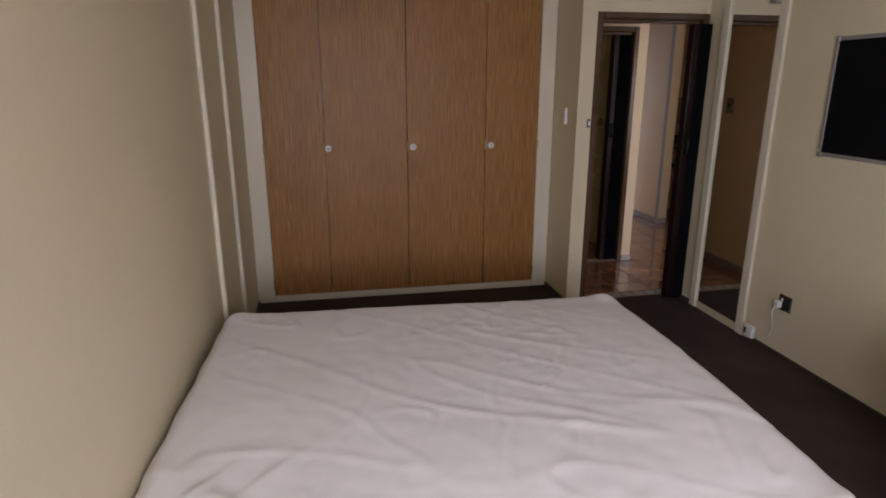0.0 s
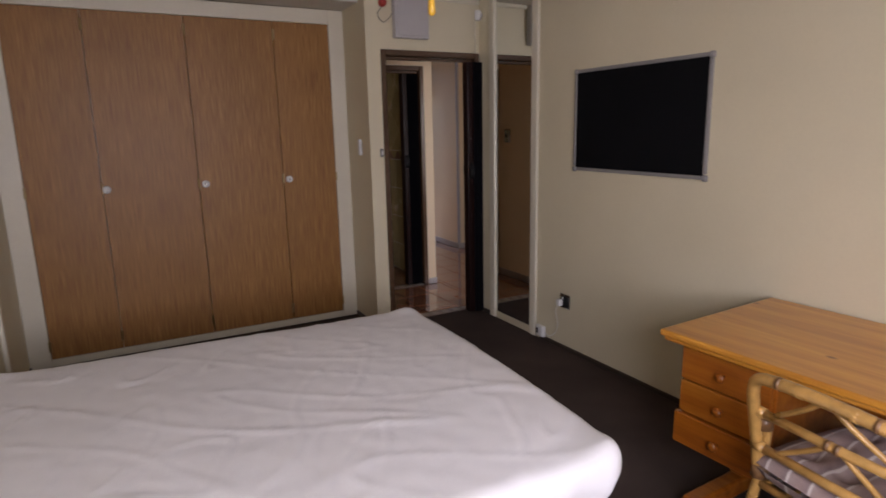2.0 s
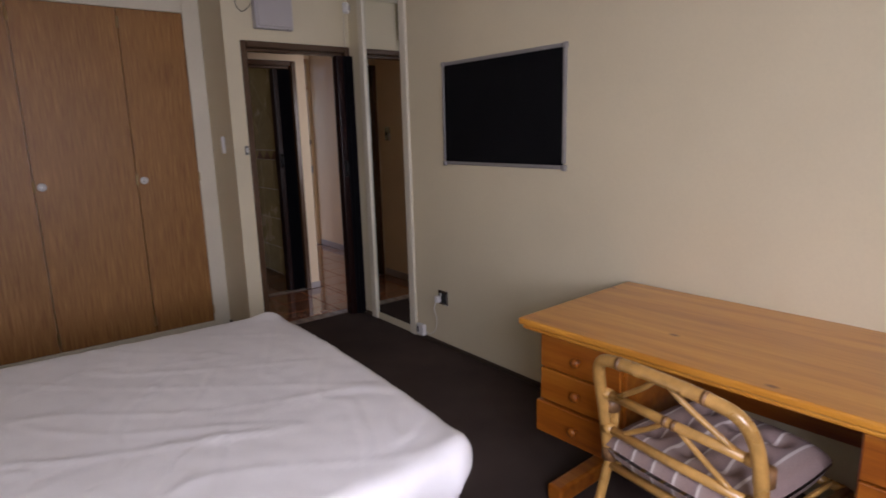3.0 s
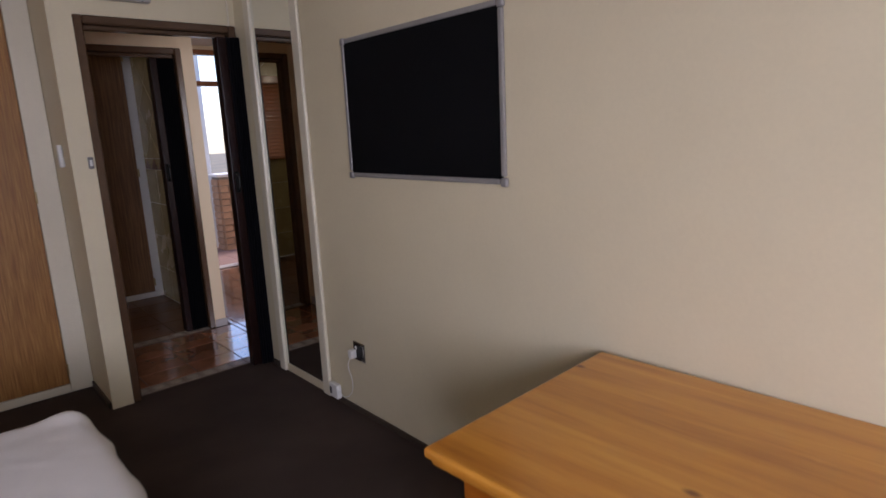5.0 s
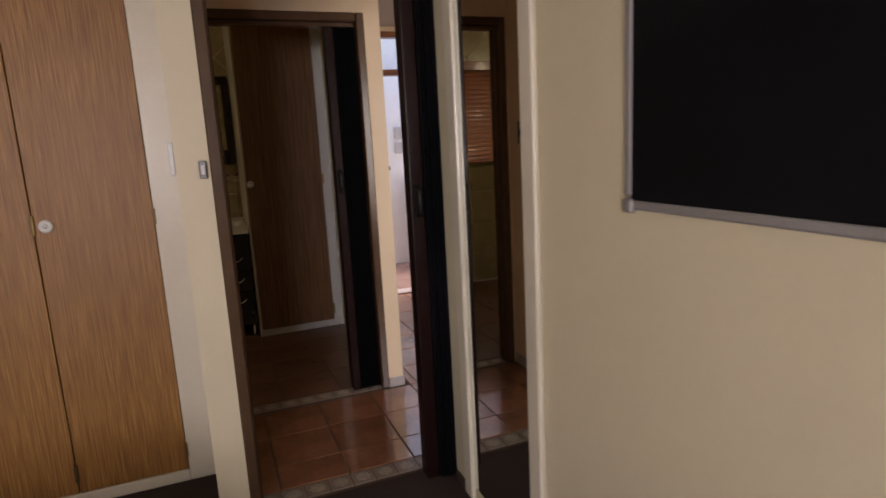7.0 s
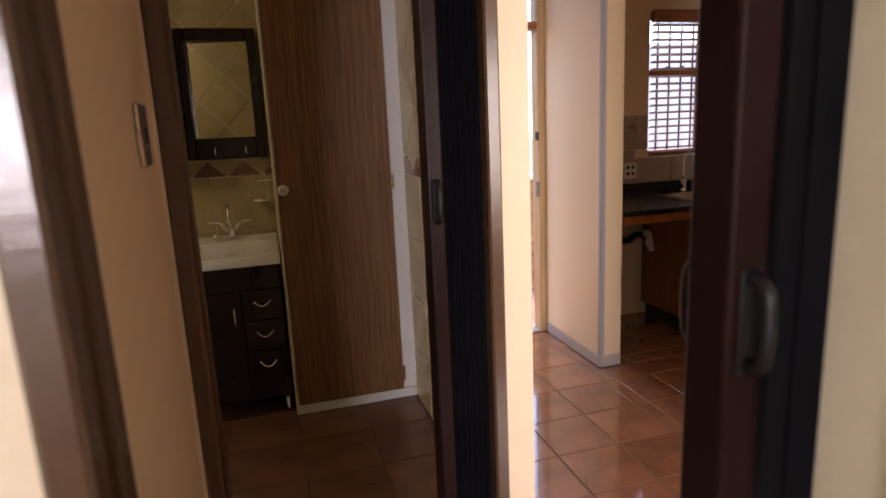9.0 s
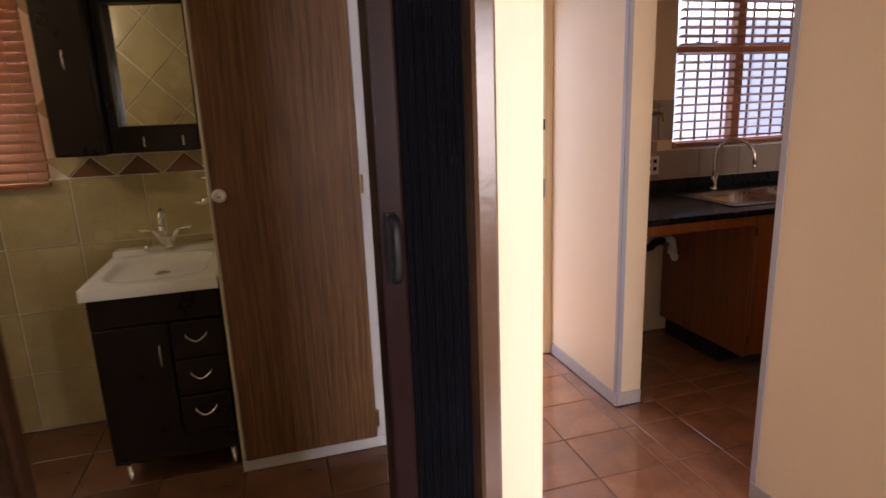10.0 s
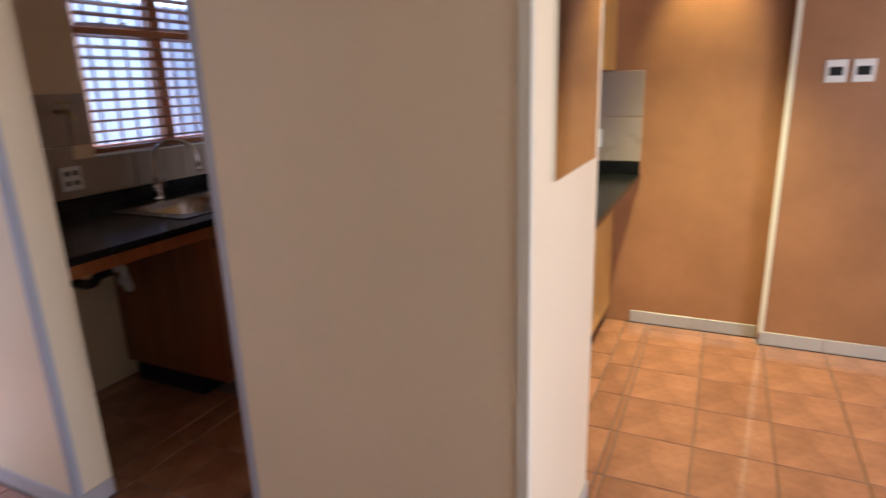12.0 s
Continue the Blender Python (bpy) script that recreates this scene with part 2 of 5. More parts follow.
def add_lathe(bm, profile, m=None, sides=20):
    """profile: (radius, height) pairs, turned about z, then placed by m."""
    m = m or Matrix()
    rings = [[bm.verts.new(m @ Vector((r * math.cos(2 * math.pi * k / sides), r * math.sin(2 * math.pi * k / sides), h))) for k in range(sides)] for r, h in profile]
    for a, b in zip(rings, rings[1:]):
        for k in range(sides):
            bm.faces.new((a[k], a[(k + 1) % sides], b[(k + 1) % sides], b[k]))
    bm.faces.new(list(reversed(rings[0])))
    bm.faces.new(rings[-1])
    return bm


def lathe(profile, m=None, sides=20):
    return add_lathe(bmesh.new(), profile, m, sides)


def curve_pts(ctrl, n=24):
    """Catmull-Rom through the control points."""
    c = [Vector(p) for p in ctrl]
    c = [c[0] * 2 - c[1]] + c + [c[-1] * 2 - c[-2]]
    out = []
    for i in range(1, len(c) - 2):
        for k in range(n):
            u = k / n
            out.append(0.5 * ((2 * c[i]) + (c[i + 1] - c[i - 1]) * u + (2 * c[i - 1] - 5 * c[i] + 4 * c[i + 1] - c[i + 2]) * u * u + (3 * c[i] - c[i - 1] - 3 * c[i + 1] + c[i + 2]) * u ** 3))
    return out + [c[-2]]


def mesh_of(name, bm, material, smooth=False):
    bmesh.ops.recalc_face_normals(bm, faces=bm.faces[:])
    me = bpy.data.meshes.new(name)
    bm.to_mesh(me)
    bm.free()
    me.materials.append(material)
    if smooth:
        me.polygons.foreach_set("use_smooth", [True] * len(me.polygons))
    return me


def part(name, bm, material, parent, label="", smooth=False, at=None):
    ob = new(name, mesh_of(name, bm, material, smooth))
    ob.parent = parent
    if at:
        ob.location = at
    return tagged(ob, label)


def piece(name, me, parent, at=(0, 0, 0), rz=0.0):
    ob = new(name, me)
    ob.parent = parent
    ob.location = at
    ob.rotation_euler[2] = rz
    return ob


def thing(name, at, label, category, group="", rz=0.0, kind=""):
    ob = new(name)
    ob.empty_display_size = 0.1
    ob.matrix_world = pose(*at, 0, 0, rz)
    return tagged(ob, label, category, group, kind)


def structure(name, bm, material, label="", category=""):
    return tagged(new(name, mesh_of(name, bm, material)), label, category, kind="structure")


# ---- the large structure ----
H = 2.46       # bedroom ceiling
HP = 2.40      # passage ceiling


def joined(*boxes, bevel=0.0):
    bm = bmesh.new()
    for b in boxes:
        add_box(bm, *b, bevel=bevel)
    return bm


carpet = structure("floor_bedroom", box(-0.75, -1.15, -0.1, 2.605, 3.96, 0.0), CARPET, "dark brown fitted carpet of the bedroom", "carpet")
floor_wardrobe = structure("floor_recess", box(-0.75, 3.96, -0.1, 1.668, 4.95, 0.0), CARPET, "dark brown carpet running under the wardrobe", "carpet")
ground = structure("ground", box(-40, 9.6, -0.4, 40, 60, -0.06), GRASS, "bare dry ground beyond the yard", "ground")
structure("wall_west", box(-0.765, -1.15, 0, -0.615, 4.95, H), CREAM, "cream painted bedroom wall beside the bed", "wall")
structure("wall_south", joined((-0.615, -1.15, 0, -0.4, -1.0, H), (1.0, -1.15, 0, 2.605, -1.0, H), (-0.4, -1.15, 0, 1.0, -1.0, 0.9), (-0.4, -1.15, 2.1, 1.0, -1.0, H)), CREAM, "cream painted wall with the bedroom window", "wall")
structure("wall_east", box(2.605, -1.15, 0, 2.735, 4.02, H), CREAM, "cream painted wall with the pinboard", "wall")
structure("wall_door", joined((1.668, 3.90, 0, 1.775, 4.02, H), (1.775, 3.90, 2.075, 2.605, 4.02, H)), CREAM, "cream painted wall round the bedroom doorway", "wall")
structure("wall_recess_side", box(1.668, 4.02, 0, 1.685, 4.95, H), CREAM, "cream painted side of the wardrobe recess", "wall")
structure("wall_recess_head", box(-0.615, 4.35, 2.40, 1.668, 4.45, H), CREAM, "cream strip of wall above the wardrobe", "wall")
structure("wall_recess_back", box(-0.615, 4.95, 0, 1.668, 5.05, H), CREAM, "wall behind the wardrobe", "wall")
structure("ceiling_bedroom", box(-0.75, -1.15, H, 2.735, 5.05, H + 0.1), CEIL, "white painted bedroom ceiling", "ceiling")
structure("baseboard_east", box(2.593, -1.0, 0.001, 2.604, 3.09, 0.032, bevel=0.003), SKIRT, "dark brown skirting board", "skirting")
structure("baseboard_corner", box(2.589, 3.745, 0.001, 2.603, 3.838, 0.035, bevel=0.003), SKIRT, "dark brown skirting board beside the door", "skirting")
structure("baseboard_recess", box(1.655, 3.905, 0.001, 1.667, 4.335, 0.04, bevel=0.003), SKIRT, "dark brown skirting in the wardrobe recess", "skirting")
structure("baseboard_west", box(-0.614, -1.0, 0.001, -0.602, 4.33, 0.03, bevel=0.003), SKIRT, "dark brown skirting board", "skirting")
for k, y in enumerate((2.99, 3.62)):
    structure("trim", box(-0.614, y - 0.022, 0.035, -0.59, y + 0.022, H - 0.002, bevel=0.006), TRIM, "cream gloss-painted upright cover strip", "trim")
structure("trim", box(-0.52, 4.325, 2.405, 1.667, 4.349, 2.43, bevel=0.006), TRIM, "cream moulding above the wardrobe", "trim")
structure("cornice", box(1.67, 3.878, 2.425, 2.604, 3.899, 2.459, bevel=0.008), TRIM, "cream moulded cornice strip under the ceiling", "cornice")

# bedroom window behind the walk
win = thing("window_1", (0.3, -1.08, 0.9), "wide bedroom window with brown frame", "window", kind="structure")
for x in (-0.70, -0.02, 0.66):
    part("window_frame", box(x, -0.03, 0, x + 0.04, 0.03, 1.2, bevel=0.004), FRAME, win)
for z in (0.0, 1.16):
    part("window_frame", box(-0.7, -0.025, z, 0.7, 0.025, z + 0.04, bevel=0.004), FRAME, win)
p = part("pane", box(-0.66, -0.003, 0.04, 0.66, 0.003, 1.16), GLASS, win)
p.visible_shadow = False

# passage, entrance, kitchen and lounge shell
structure("wall_lobby_west", box(1.655, 4.951, 0, 1.684, 5.05, HP), PEACH)
structure("wall_lobby_face", box(1.6855, 4.021, 0, 1.745, 4.88, HP), PEACH, "peach painted passage wall with a switch", "wall")
structure("wall_bathroom", joined((1.69, 4.8801, 0, 1.755, 5.0, HP), (2.613, 4.88, 0, 2.699, 5.0, HP), (1.755, 4.88, 2.075, 2.613, 5.0, HP)), PEACH, "peach painted wall round the bathroom doorway", "wall")
structure("wall_bathroom_east", box(2.66, 5.0, 0, 2.699, 7.1, HP), PEACH, "peach painted wall between bathroom and entrance", "wall")
structure("wall_bathroom_lining", box(2.65, 5.001, 0, 2.659, 6.262, HP), BATHGROUT, "tiled bathroom side wall", "wall")
structure("wall_bathroom_north", joined((-0.2, 6.96, 0, 0.75, 7.1, HP), (1.30, 6.96, 0, 2.65, 7.1, HP), (0.75, 6.96, 0, 1.30, 7.1, 1.20), (0.75, 6.96, 2.1, 1.30, 7.1, HP)), BATHGROUT, "tiled bathroom wall with a window", "wall")
structure("wall_bathroom_west", box(-0.3, 5.0, 0, -0.2, 7.1, HP), BATHTILE, "tiled bathroom wall", "wall")
structure("wall_bathroom_south", box(-0.2, 5.06, 0, 1.69, 5.1, HP), BATHGROUT, "tiled bathroom wall beside the door", "wall")
structure("wall_stub", box(3.74, 6.215, 0, 3.872, 6.90, HP), PEACH, "peach wall stub between entrance and kitchen", "wall")
structure("wall_outer", joined((2.699, 6.90, 0, 2.95, 7.05, HP), (2.95, 6.90, 2.36, 3.74, 7.05, HP), (3.74, 6.90, 0, 3.872, 7.05, HP)), PEACH, "peach wall round the outer door", "wall")
structure("wall_kitchen_north", joined((3.872, 7.0, 0, 4.58, 7.12, HP), (5.56, 7.0, 0, 6.3, 7.12, HP), (4.58, 7.0, 0, 5.56, 7.12, 1.15), (4.58, 7.0, 2.12, 5.56, 7.12, HP)), PEACH, "peach kitchen wall with the window", "wall")
structure("wall_kitchen_west", joined((3.82, 4.61, 0, 3.94, 5.456, HP), (3.94, 4.61, 0, 4.52, 4.72, HP)), PEACH, "peach wall corner closing the kitchen", "wall")
structure("wall_kitchen_lintel", box(3.825, 5.456, 2.25, 3.935, 6.215, HP), PEACH, "peach lintel over the kitchen opening", "wall")
structure("wall_lounge_east", joined((6.20, 4.01, 0, 6.35, 7.12, HP), (6.12, 1.4, 0, 6.35, 4.01, HP)), ORANGE, "sponged orange-brown lounge wall", "wall")
# out of view; the gap is left for the added lounge fill
structure("wall_lounge_south", joined((2.735, 1.4, 0, 2.9, 1.55, HP), (4.4, 1.4, 0, 6.12, 1.55, HP), (2.9, 1.4, 0, 4.4, 1.55, 0.8), (2.9, 1.4, 2.05, 4.4, 1.55, HP)), ORANGE, "sponged orange-brown wall with an assumed, unseen window opening", "wall")
structure("ceiling_passage", box(-0.3, 4.02, HP, 2.735, 7.12, HP + 0.05), CEIL, "white painted passage ceiling", "ceiling")
structure("ceiling_lounge", box(2.735, 1.4, HP, 6.35, 7.12, HP + 0.05), CEIL, "white painted lounge and kitchen ceiling", "ceiling")
for x, y in ((3.74, 6.215), (3.82, 5.456), (3.82, 4.61)):
    s = 1 if y > 6 else -1
    w = 0.022
    bm = joined((x - 0.003, min(y - 0.003 * 1, y), 0.071, x + w, y - 0.0005, HP - 0.001), (x - 0.004, y - 0.003, 0.071, x - 0.0005, y + w, HP - 0.001)) if y != 5.456 else joined((x - 0.004, y - w, 0.071, x - 0.0005, y + 0.003, HP - 0.001), (x, y + 0.0005, 0.071, x + w, y + 0.004, HP - 0.001))
    structure("corner_trim", bm, TRIM if y == 4.61 else GREY_TRIM, "grey plastic strip guarding a wall corner", "trim")
structure("corner_trim", box(6.112, 3.99, 0.06, 6.125, 4.016, HP - 0.001, bevel=0.003), TRIM, "cream strip on the lounge wall corner", "trim")


def skirting(name, x0, y0, x1, y1, h=0.07):
    """A run of grey skirting tiles, each a piece of its own."""
    ob = tagged(new(name), "grey tiled skirting along the wall", "skirting", kind="structure")
    n = max(1, round(max(abs(x1 - x0), abs(y1 - y0)) / 0.295))
    for k in range(n):
        if abs(x1 - x0) > abs(y1 - y0):
            a, b = x0 + (x1 - x0) * k / n, x0 + (x1 - x0) * (k + 1) / n
            part("tile", box(a + 0.001, y0, 0.002, b - 0.001, y1, h, bevel=0.002), GREY_TILE, ob)
        else:
            a, b = y0 + (y1 - y0) * k / n, y0 + (y1 - y0) * (k + 1) / n
            part("tile", box(x0, a + 0.001, 0.002, x1, b - 0.001, h, bevel=0.002), GREY_TILE, ob)


skirting("skirting_stub", 3.731, 6.207, 3.7395, 6.888)
skirting("skirting_stub_end", 3.741, 6.207, 3.872, 6.2145)
skirting("skirting_kitchen_wall", 3.811, 4.602, 3.8195, 5.456)
skirting("skirting_kitchen_end", 3.82, 4.601, 4.52, 4.6095)
skirting("skirting_passage", 2.614, 4.872, 2.707, 4.8795, 0.06)
skirting("skirting_passage_east", 2.6995, 5.04, 2.708, 6.89)
skirting("skirting_lobby", 1.7455, 4.03, 1.753, 4.865)
skirting("skirting_lounge_recess", 6.191, 4.02, 6.1995, 4.70, 0.075)
skirting("skirting_lounge", 6.111, 1.6, 6.1195, 4.01, 0.075)


# ---- door frames and folding doors ----
def door_frame(name, x0, x1, y0, y1, top, label):
    f = thing(name, (x0, y0, 0), label, "door frame", kind="structure")
    w, d = 0.042, y1 - y0
    for a in (0, x1 - x0 - w):
        bm = joined((a, 0, 0.002, a + w, d, top), bevel=0.006)
        part("jamb", bm, FRAME, f)
        part("stop", box(a - 0.008 + (0.02 if a == 0 else 0), d * 0.45, 0.002, a + w + 0.008 - (0 if a == 0 else 0.02), d * 0.62, top - 0.03, bevel=0.004), FRAME, f)
    part("head", box(w + 0.001, 0, top - w, x1 - x0 - w - 0.001, d, top, bevel=0.006), FRAME, f)
    part("track", box(w + 0.005, d * 0.3, top - w - 0.022, x1 - x0 - w - 0.005, d * 0.75, top - w - 0.001, bevel=0.003), FRAME, f)
    return f


def folding_door(x0, y0, top, lead_w, lead_d, pleats, hz, label):
    """An accordion door pushed back into a stack: lead post with pull handles, then runs of tight pleats (x0, x1, y0, y1, count)."""
    d = thing("folding_door", (x0, y0, 0.012), label, "folding door")
    lead = part("lead_post", box(0, 0, 0, lead_w, lead_d, top - 0.01, bevel=0.006, seg=2), MAROON, d, "maroon vinyl lead post")
    hx = lead_w * 0.5
    for y, s in ((0.0, -1), (lead_d, 1)):
        pts = curve_pts([(hx, y + s * 0.004, hz - 0.054), (hx, y + s * 0.022, hz - 0.046), (hx, y + s * 0.029, hz - 0.026), (hx, y + s * 0.029, hz + 0.026), (hx, y + s * 0.022, hz + 0.046), (hx, y + s * 0.004, hz + 0.054)], 6)
        part("handle", tube(pts, 0.0095, 10), BLACK, lead, "black plastic pull handle", True)
        part("handle_plate", box(hx - 0.013, min(y, y + s * 0.004), hz - 0.064, hx + 0.013, max(y, y + s * 0.004), hz + 0.064, bevel=0.0015), BLACK, lead)
    for px0, px1, py0, py1, n in pleats:
        step = (px1 - px0) / n
        for k in range(n):
            bm = bmesh.new()
            xa, dep = px0 + k * step, (0.010 if k % 2 else 0.004)
            prof = [(xa, py0 + dep + 0.006), (xa + step * 0.45, py0 + dep - 0.004), (xa + step * 0.97, py0 + dep + 0.006), (xa + step * 0.97, py1 - dep - 0.004), (xa + step * 0.45, py1 - dep + 0.004), (xa, py1 - dep - 0.004)]
            lo = [bm.verts.new((x, y, 0.0)) for x, y in prof]
            hi = [bm.verts.new((x, y, top - 0.012)) for x, y in prof]
            for i in range(6):
                bm.faces.new((lo[i], lo[(i + 1) % 6], hi[(i + 1) % 6], hi[i]))
            bm.faces.new(lo[::-1])
            bm.faces.new(hi)
            part("pleat", bm, PLEAT, d)
    return d


door_frame("door_1", 1.775, 2.6035, 3.893, 4.025, 2.074, "brown painted steel frame of the bedroom doorway")
folding_door(2.474, 3.868, 2.005, 0.056, 0.07, ((0.057, 0.086, -0.018, 0.07, 4), (0.0865, 0.130, -0.024, 0.023, 6)), 1.165, "dark vinyl accordion door folded back in the bedroom doorway")
door_frame("door_2", 1.755, 2.613, 4.873, 5.005, 2.074, "brown painted steel frame of the bathroom doorway")
folding_door(2.408, 4.905, 2.005, 0.045, 0.085, ((0.046, 0.163, 0.004, 0.085, 14),), 1.20, "dark vinyl accordion door folded back in the bathroom doorway")
structure("trim", box(2.6992, 5.0, 0.071, 2.710, 5.03, 2.05, bevel=0.004), FRAME, "brown strip behind the wall end", "trim")
catch = thing("door_catch", (2.7105, 5.02, 1.26), "small black door catch on the brown strip", "door catch")
part("catch_body", box(0, -0.012, -0.012, 0.035, 0.012, 0.012, bevel=0.004), BLACK, catch)
part("catch_plate", box(-0.0002, -0.009, -0.05, 0.002, 0.009, 0.05, bevel=0.001), ALU, catch)

# outer door, standing open outwards, with its timber frame and fanlight
od = thing("door_3", (2.95, 6.90, 0), "pale timber outer door frame with a fanlight", "door frame", kind="structure")
for a, b in ((0.0, 0.05), (0.74, 0.789)):
    part("jamb", box(a, 0.0, 0.002, b, 0.10, 2.36, bevel=0.006), DOORWOOD, od)
for z in (1.99, 2.31):
    part("head", box(0.051, 0.0, z, 0.739, 0.10, z + 0.05, bevel=0.005), BLINDWOOD, od)
part("fanlight", box(0.051, 0.045, 2.041, 0.739, 0.05, 2.309), GLASS, od).visible_shadow = False
part("threshold", box(0.0, 0.002, 0.002, 0.789, 0.145, 0.014, bevel=0.004), GREY_TILE, od)
for z, hh in ((0.99, 0.05), (1.335, 0.028)):
    part("lock_plate", box(0.733, -0.004, z - hh, 0.742, 0.035, z + hh, bevel=0.002), BLACK if hh < 0.03 else ALU, od)


# ---- wardrobe ----
def laminate_door(parent, x0, x1, z0, z1, knob_x, hinge_x, y=0.0, finish=None):
    d = part("door", box(x0 + 0.002, y, z0, x1 - 0.002, y + 0.018, z1, bevel=0.002), finish or LAMINATE, parent)
    if knob_x is not None:
        m = Matrix.Translation((knob_x, y, 1.158)) @ Matrix.Rotation(radians(90), 4, "X")
        part("knob", lathe([(0.024, 0.0), (0.026, 0.006), (0.024, 0.014), (0.018, 0.018), (0.012, 0.016), (0.010, 0.015)], m, 22), WHITE, d, "round cream plastic knob with a lock", True)
        part("key_slot", lathe([(0.0085, 0.0), (0.0085, 0.0165), (0.004, 0.0185)], m, 12), CHROME, d, "chrome key cylinder", True)
    for z in (z0 + 0.09, 1.165, z1 - 0.09):
        part("hinge", tube([(hinge_x, y - 0.004, z - 0.036), (hinge_x, y - 0.004, z + 0.036)], 0.0085, 8), BRASS, d, "small brass hinge")
    return d


wr = thing("built_in_wardrobe", (0.55, 4.35, 0), "built-in wardrobe with four wood-grain laminate doors in a cream frame", "wardrobe")
fx = -0.55
ed = [-0.49, -0.062, 0.538, 1.133, 1.548]
for a, b, z0, z1 in ((-0.613, ed[0], 0.003, 2.395), (ed[4], 1.665, 0.003, 2.395), (ed[0] + 0.0005, ed[4] - 0.0005, 2.293, 2.395), (ed[0] + 0.0005, ed[4] - 0.0005, 0.003, 0.053)):
    part("frame_rail", box(a + fx, -0.006, z0, b + fx, 0.035, z1, bevel=0.003), TRIM, wr)
laminate_door(wr, ed[0] + fx, ed[1] + fx, 0.055, 2.291, None, ed[0] + fx + 0.001)
laminate_door(wr, ed[1] + fx, ed[2] + fx, 0.055, 2.291, -0.050 + fx + 0.012, ed[1] + fx)
laminate_door(wr, ed[2] + fx, ed[3] + fx, 0.055, 2.291, 0.565 + fx + 0.015, ed[2] + fx)
laminate_door(wr, ed[3] + fx, ed[4] + fx, 0.055, 2.291, 1.172 + fx + 0.004, ed[3] + fx)
part("hinge", tube([(ed[4] + fx, -0.010, 1.13), (ed[4] + fx, -0.010, 1.194)], 0.006, 8), BRASS, wr)
part("hinge", tube([(ed[4] + fx, -0.010, 0.115), (ed[4] + fx, -0.010, 0.18)], 0.006, 8), BRASS, wr)
part("carcass", box(ed[0] + fx - 0.06, 0.05, 0.003, ed[4] + fx + 0.06, 0.58, 2.39), TRIM, wr)

# ---- tall mirror on the wall ----
mr = thing("wall_mirror", (2.604, 3.44, 0.06), "full-height wall mirror between two cream gloss strips", "mirror")
part("glass", box(-0.006, -0.235, 0.0, -0.0005, 0.217, 2.392), MIRROR, mr, "mirror glass")
for y in (-0.272, 0.254):
    part("edge_strip", box(-0.022, y - 0.036, -0.055, -0.0005, y + 0.036, 2.394, bevel=0.008, seg=2), TRIM, mr)

# ---- pinboard ----
pb = thing("pinboard", (2.604, 2.276, 1.541), "black felt pinboard in a rounded aluminium frame", "pinboard")
hw, hh = 0.480, 0.296
part("felt", box(-0.011, -hw + 0.008, -hh + 0.008, -0.004, hw - 0.008, hh - 0.008), FELT, pb)
for s in (-1, 1):
    part("frame_bar", box(-0.016, -hw + 0.018, s * hh - 0.010, -0.001, hw - 0.018, s * hh + 0.010, bevel=0.005, seg=2), BOARD_ALU, pb)
    part("frame_bar", box(-0.016, s * hw - 0.010, -hh + 0.018, -0.001, s * hw + 0.010, hh - 0.018, bevel=0.005, seg=2), BOARD_ALU, pb)
    for r in (-1, 1):
        part("corner_cap", box(-0.019, s * hw - 0.018, r * hh - 0.018, -0.001, s * hw + 0.014, r * hh + 0.014, bevel=0.008, seg=3), BOARD_ALU, pb, "grey corner cap", True)


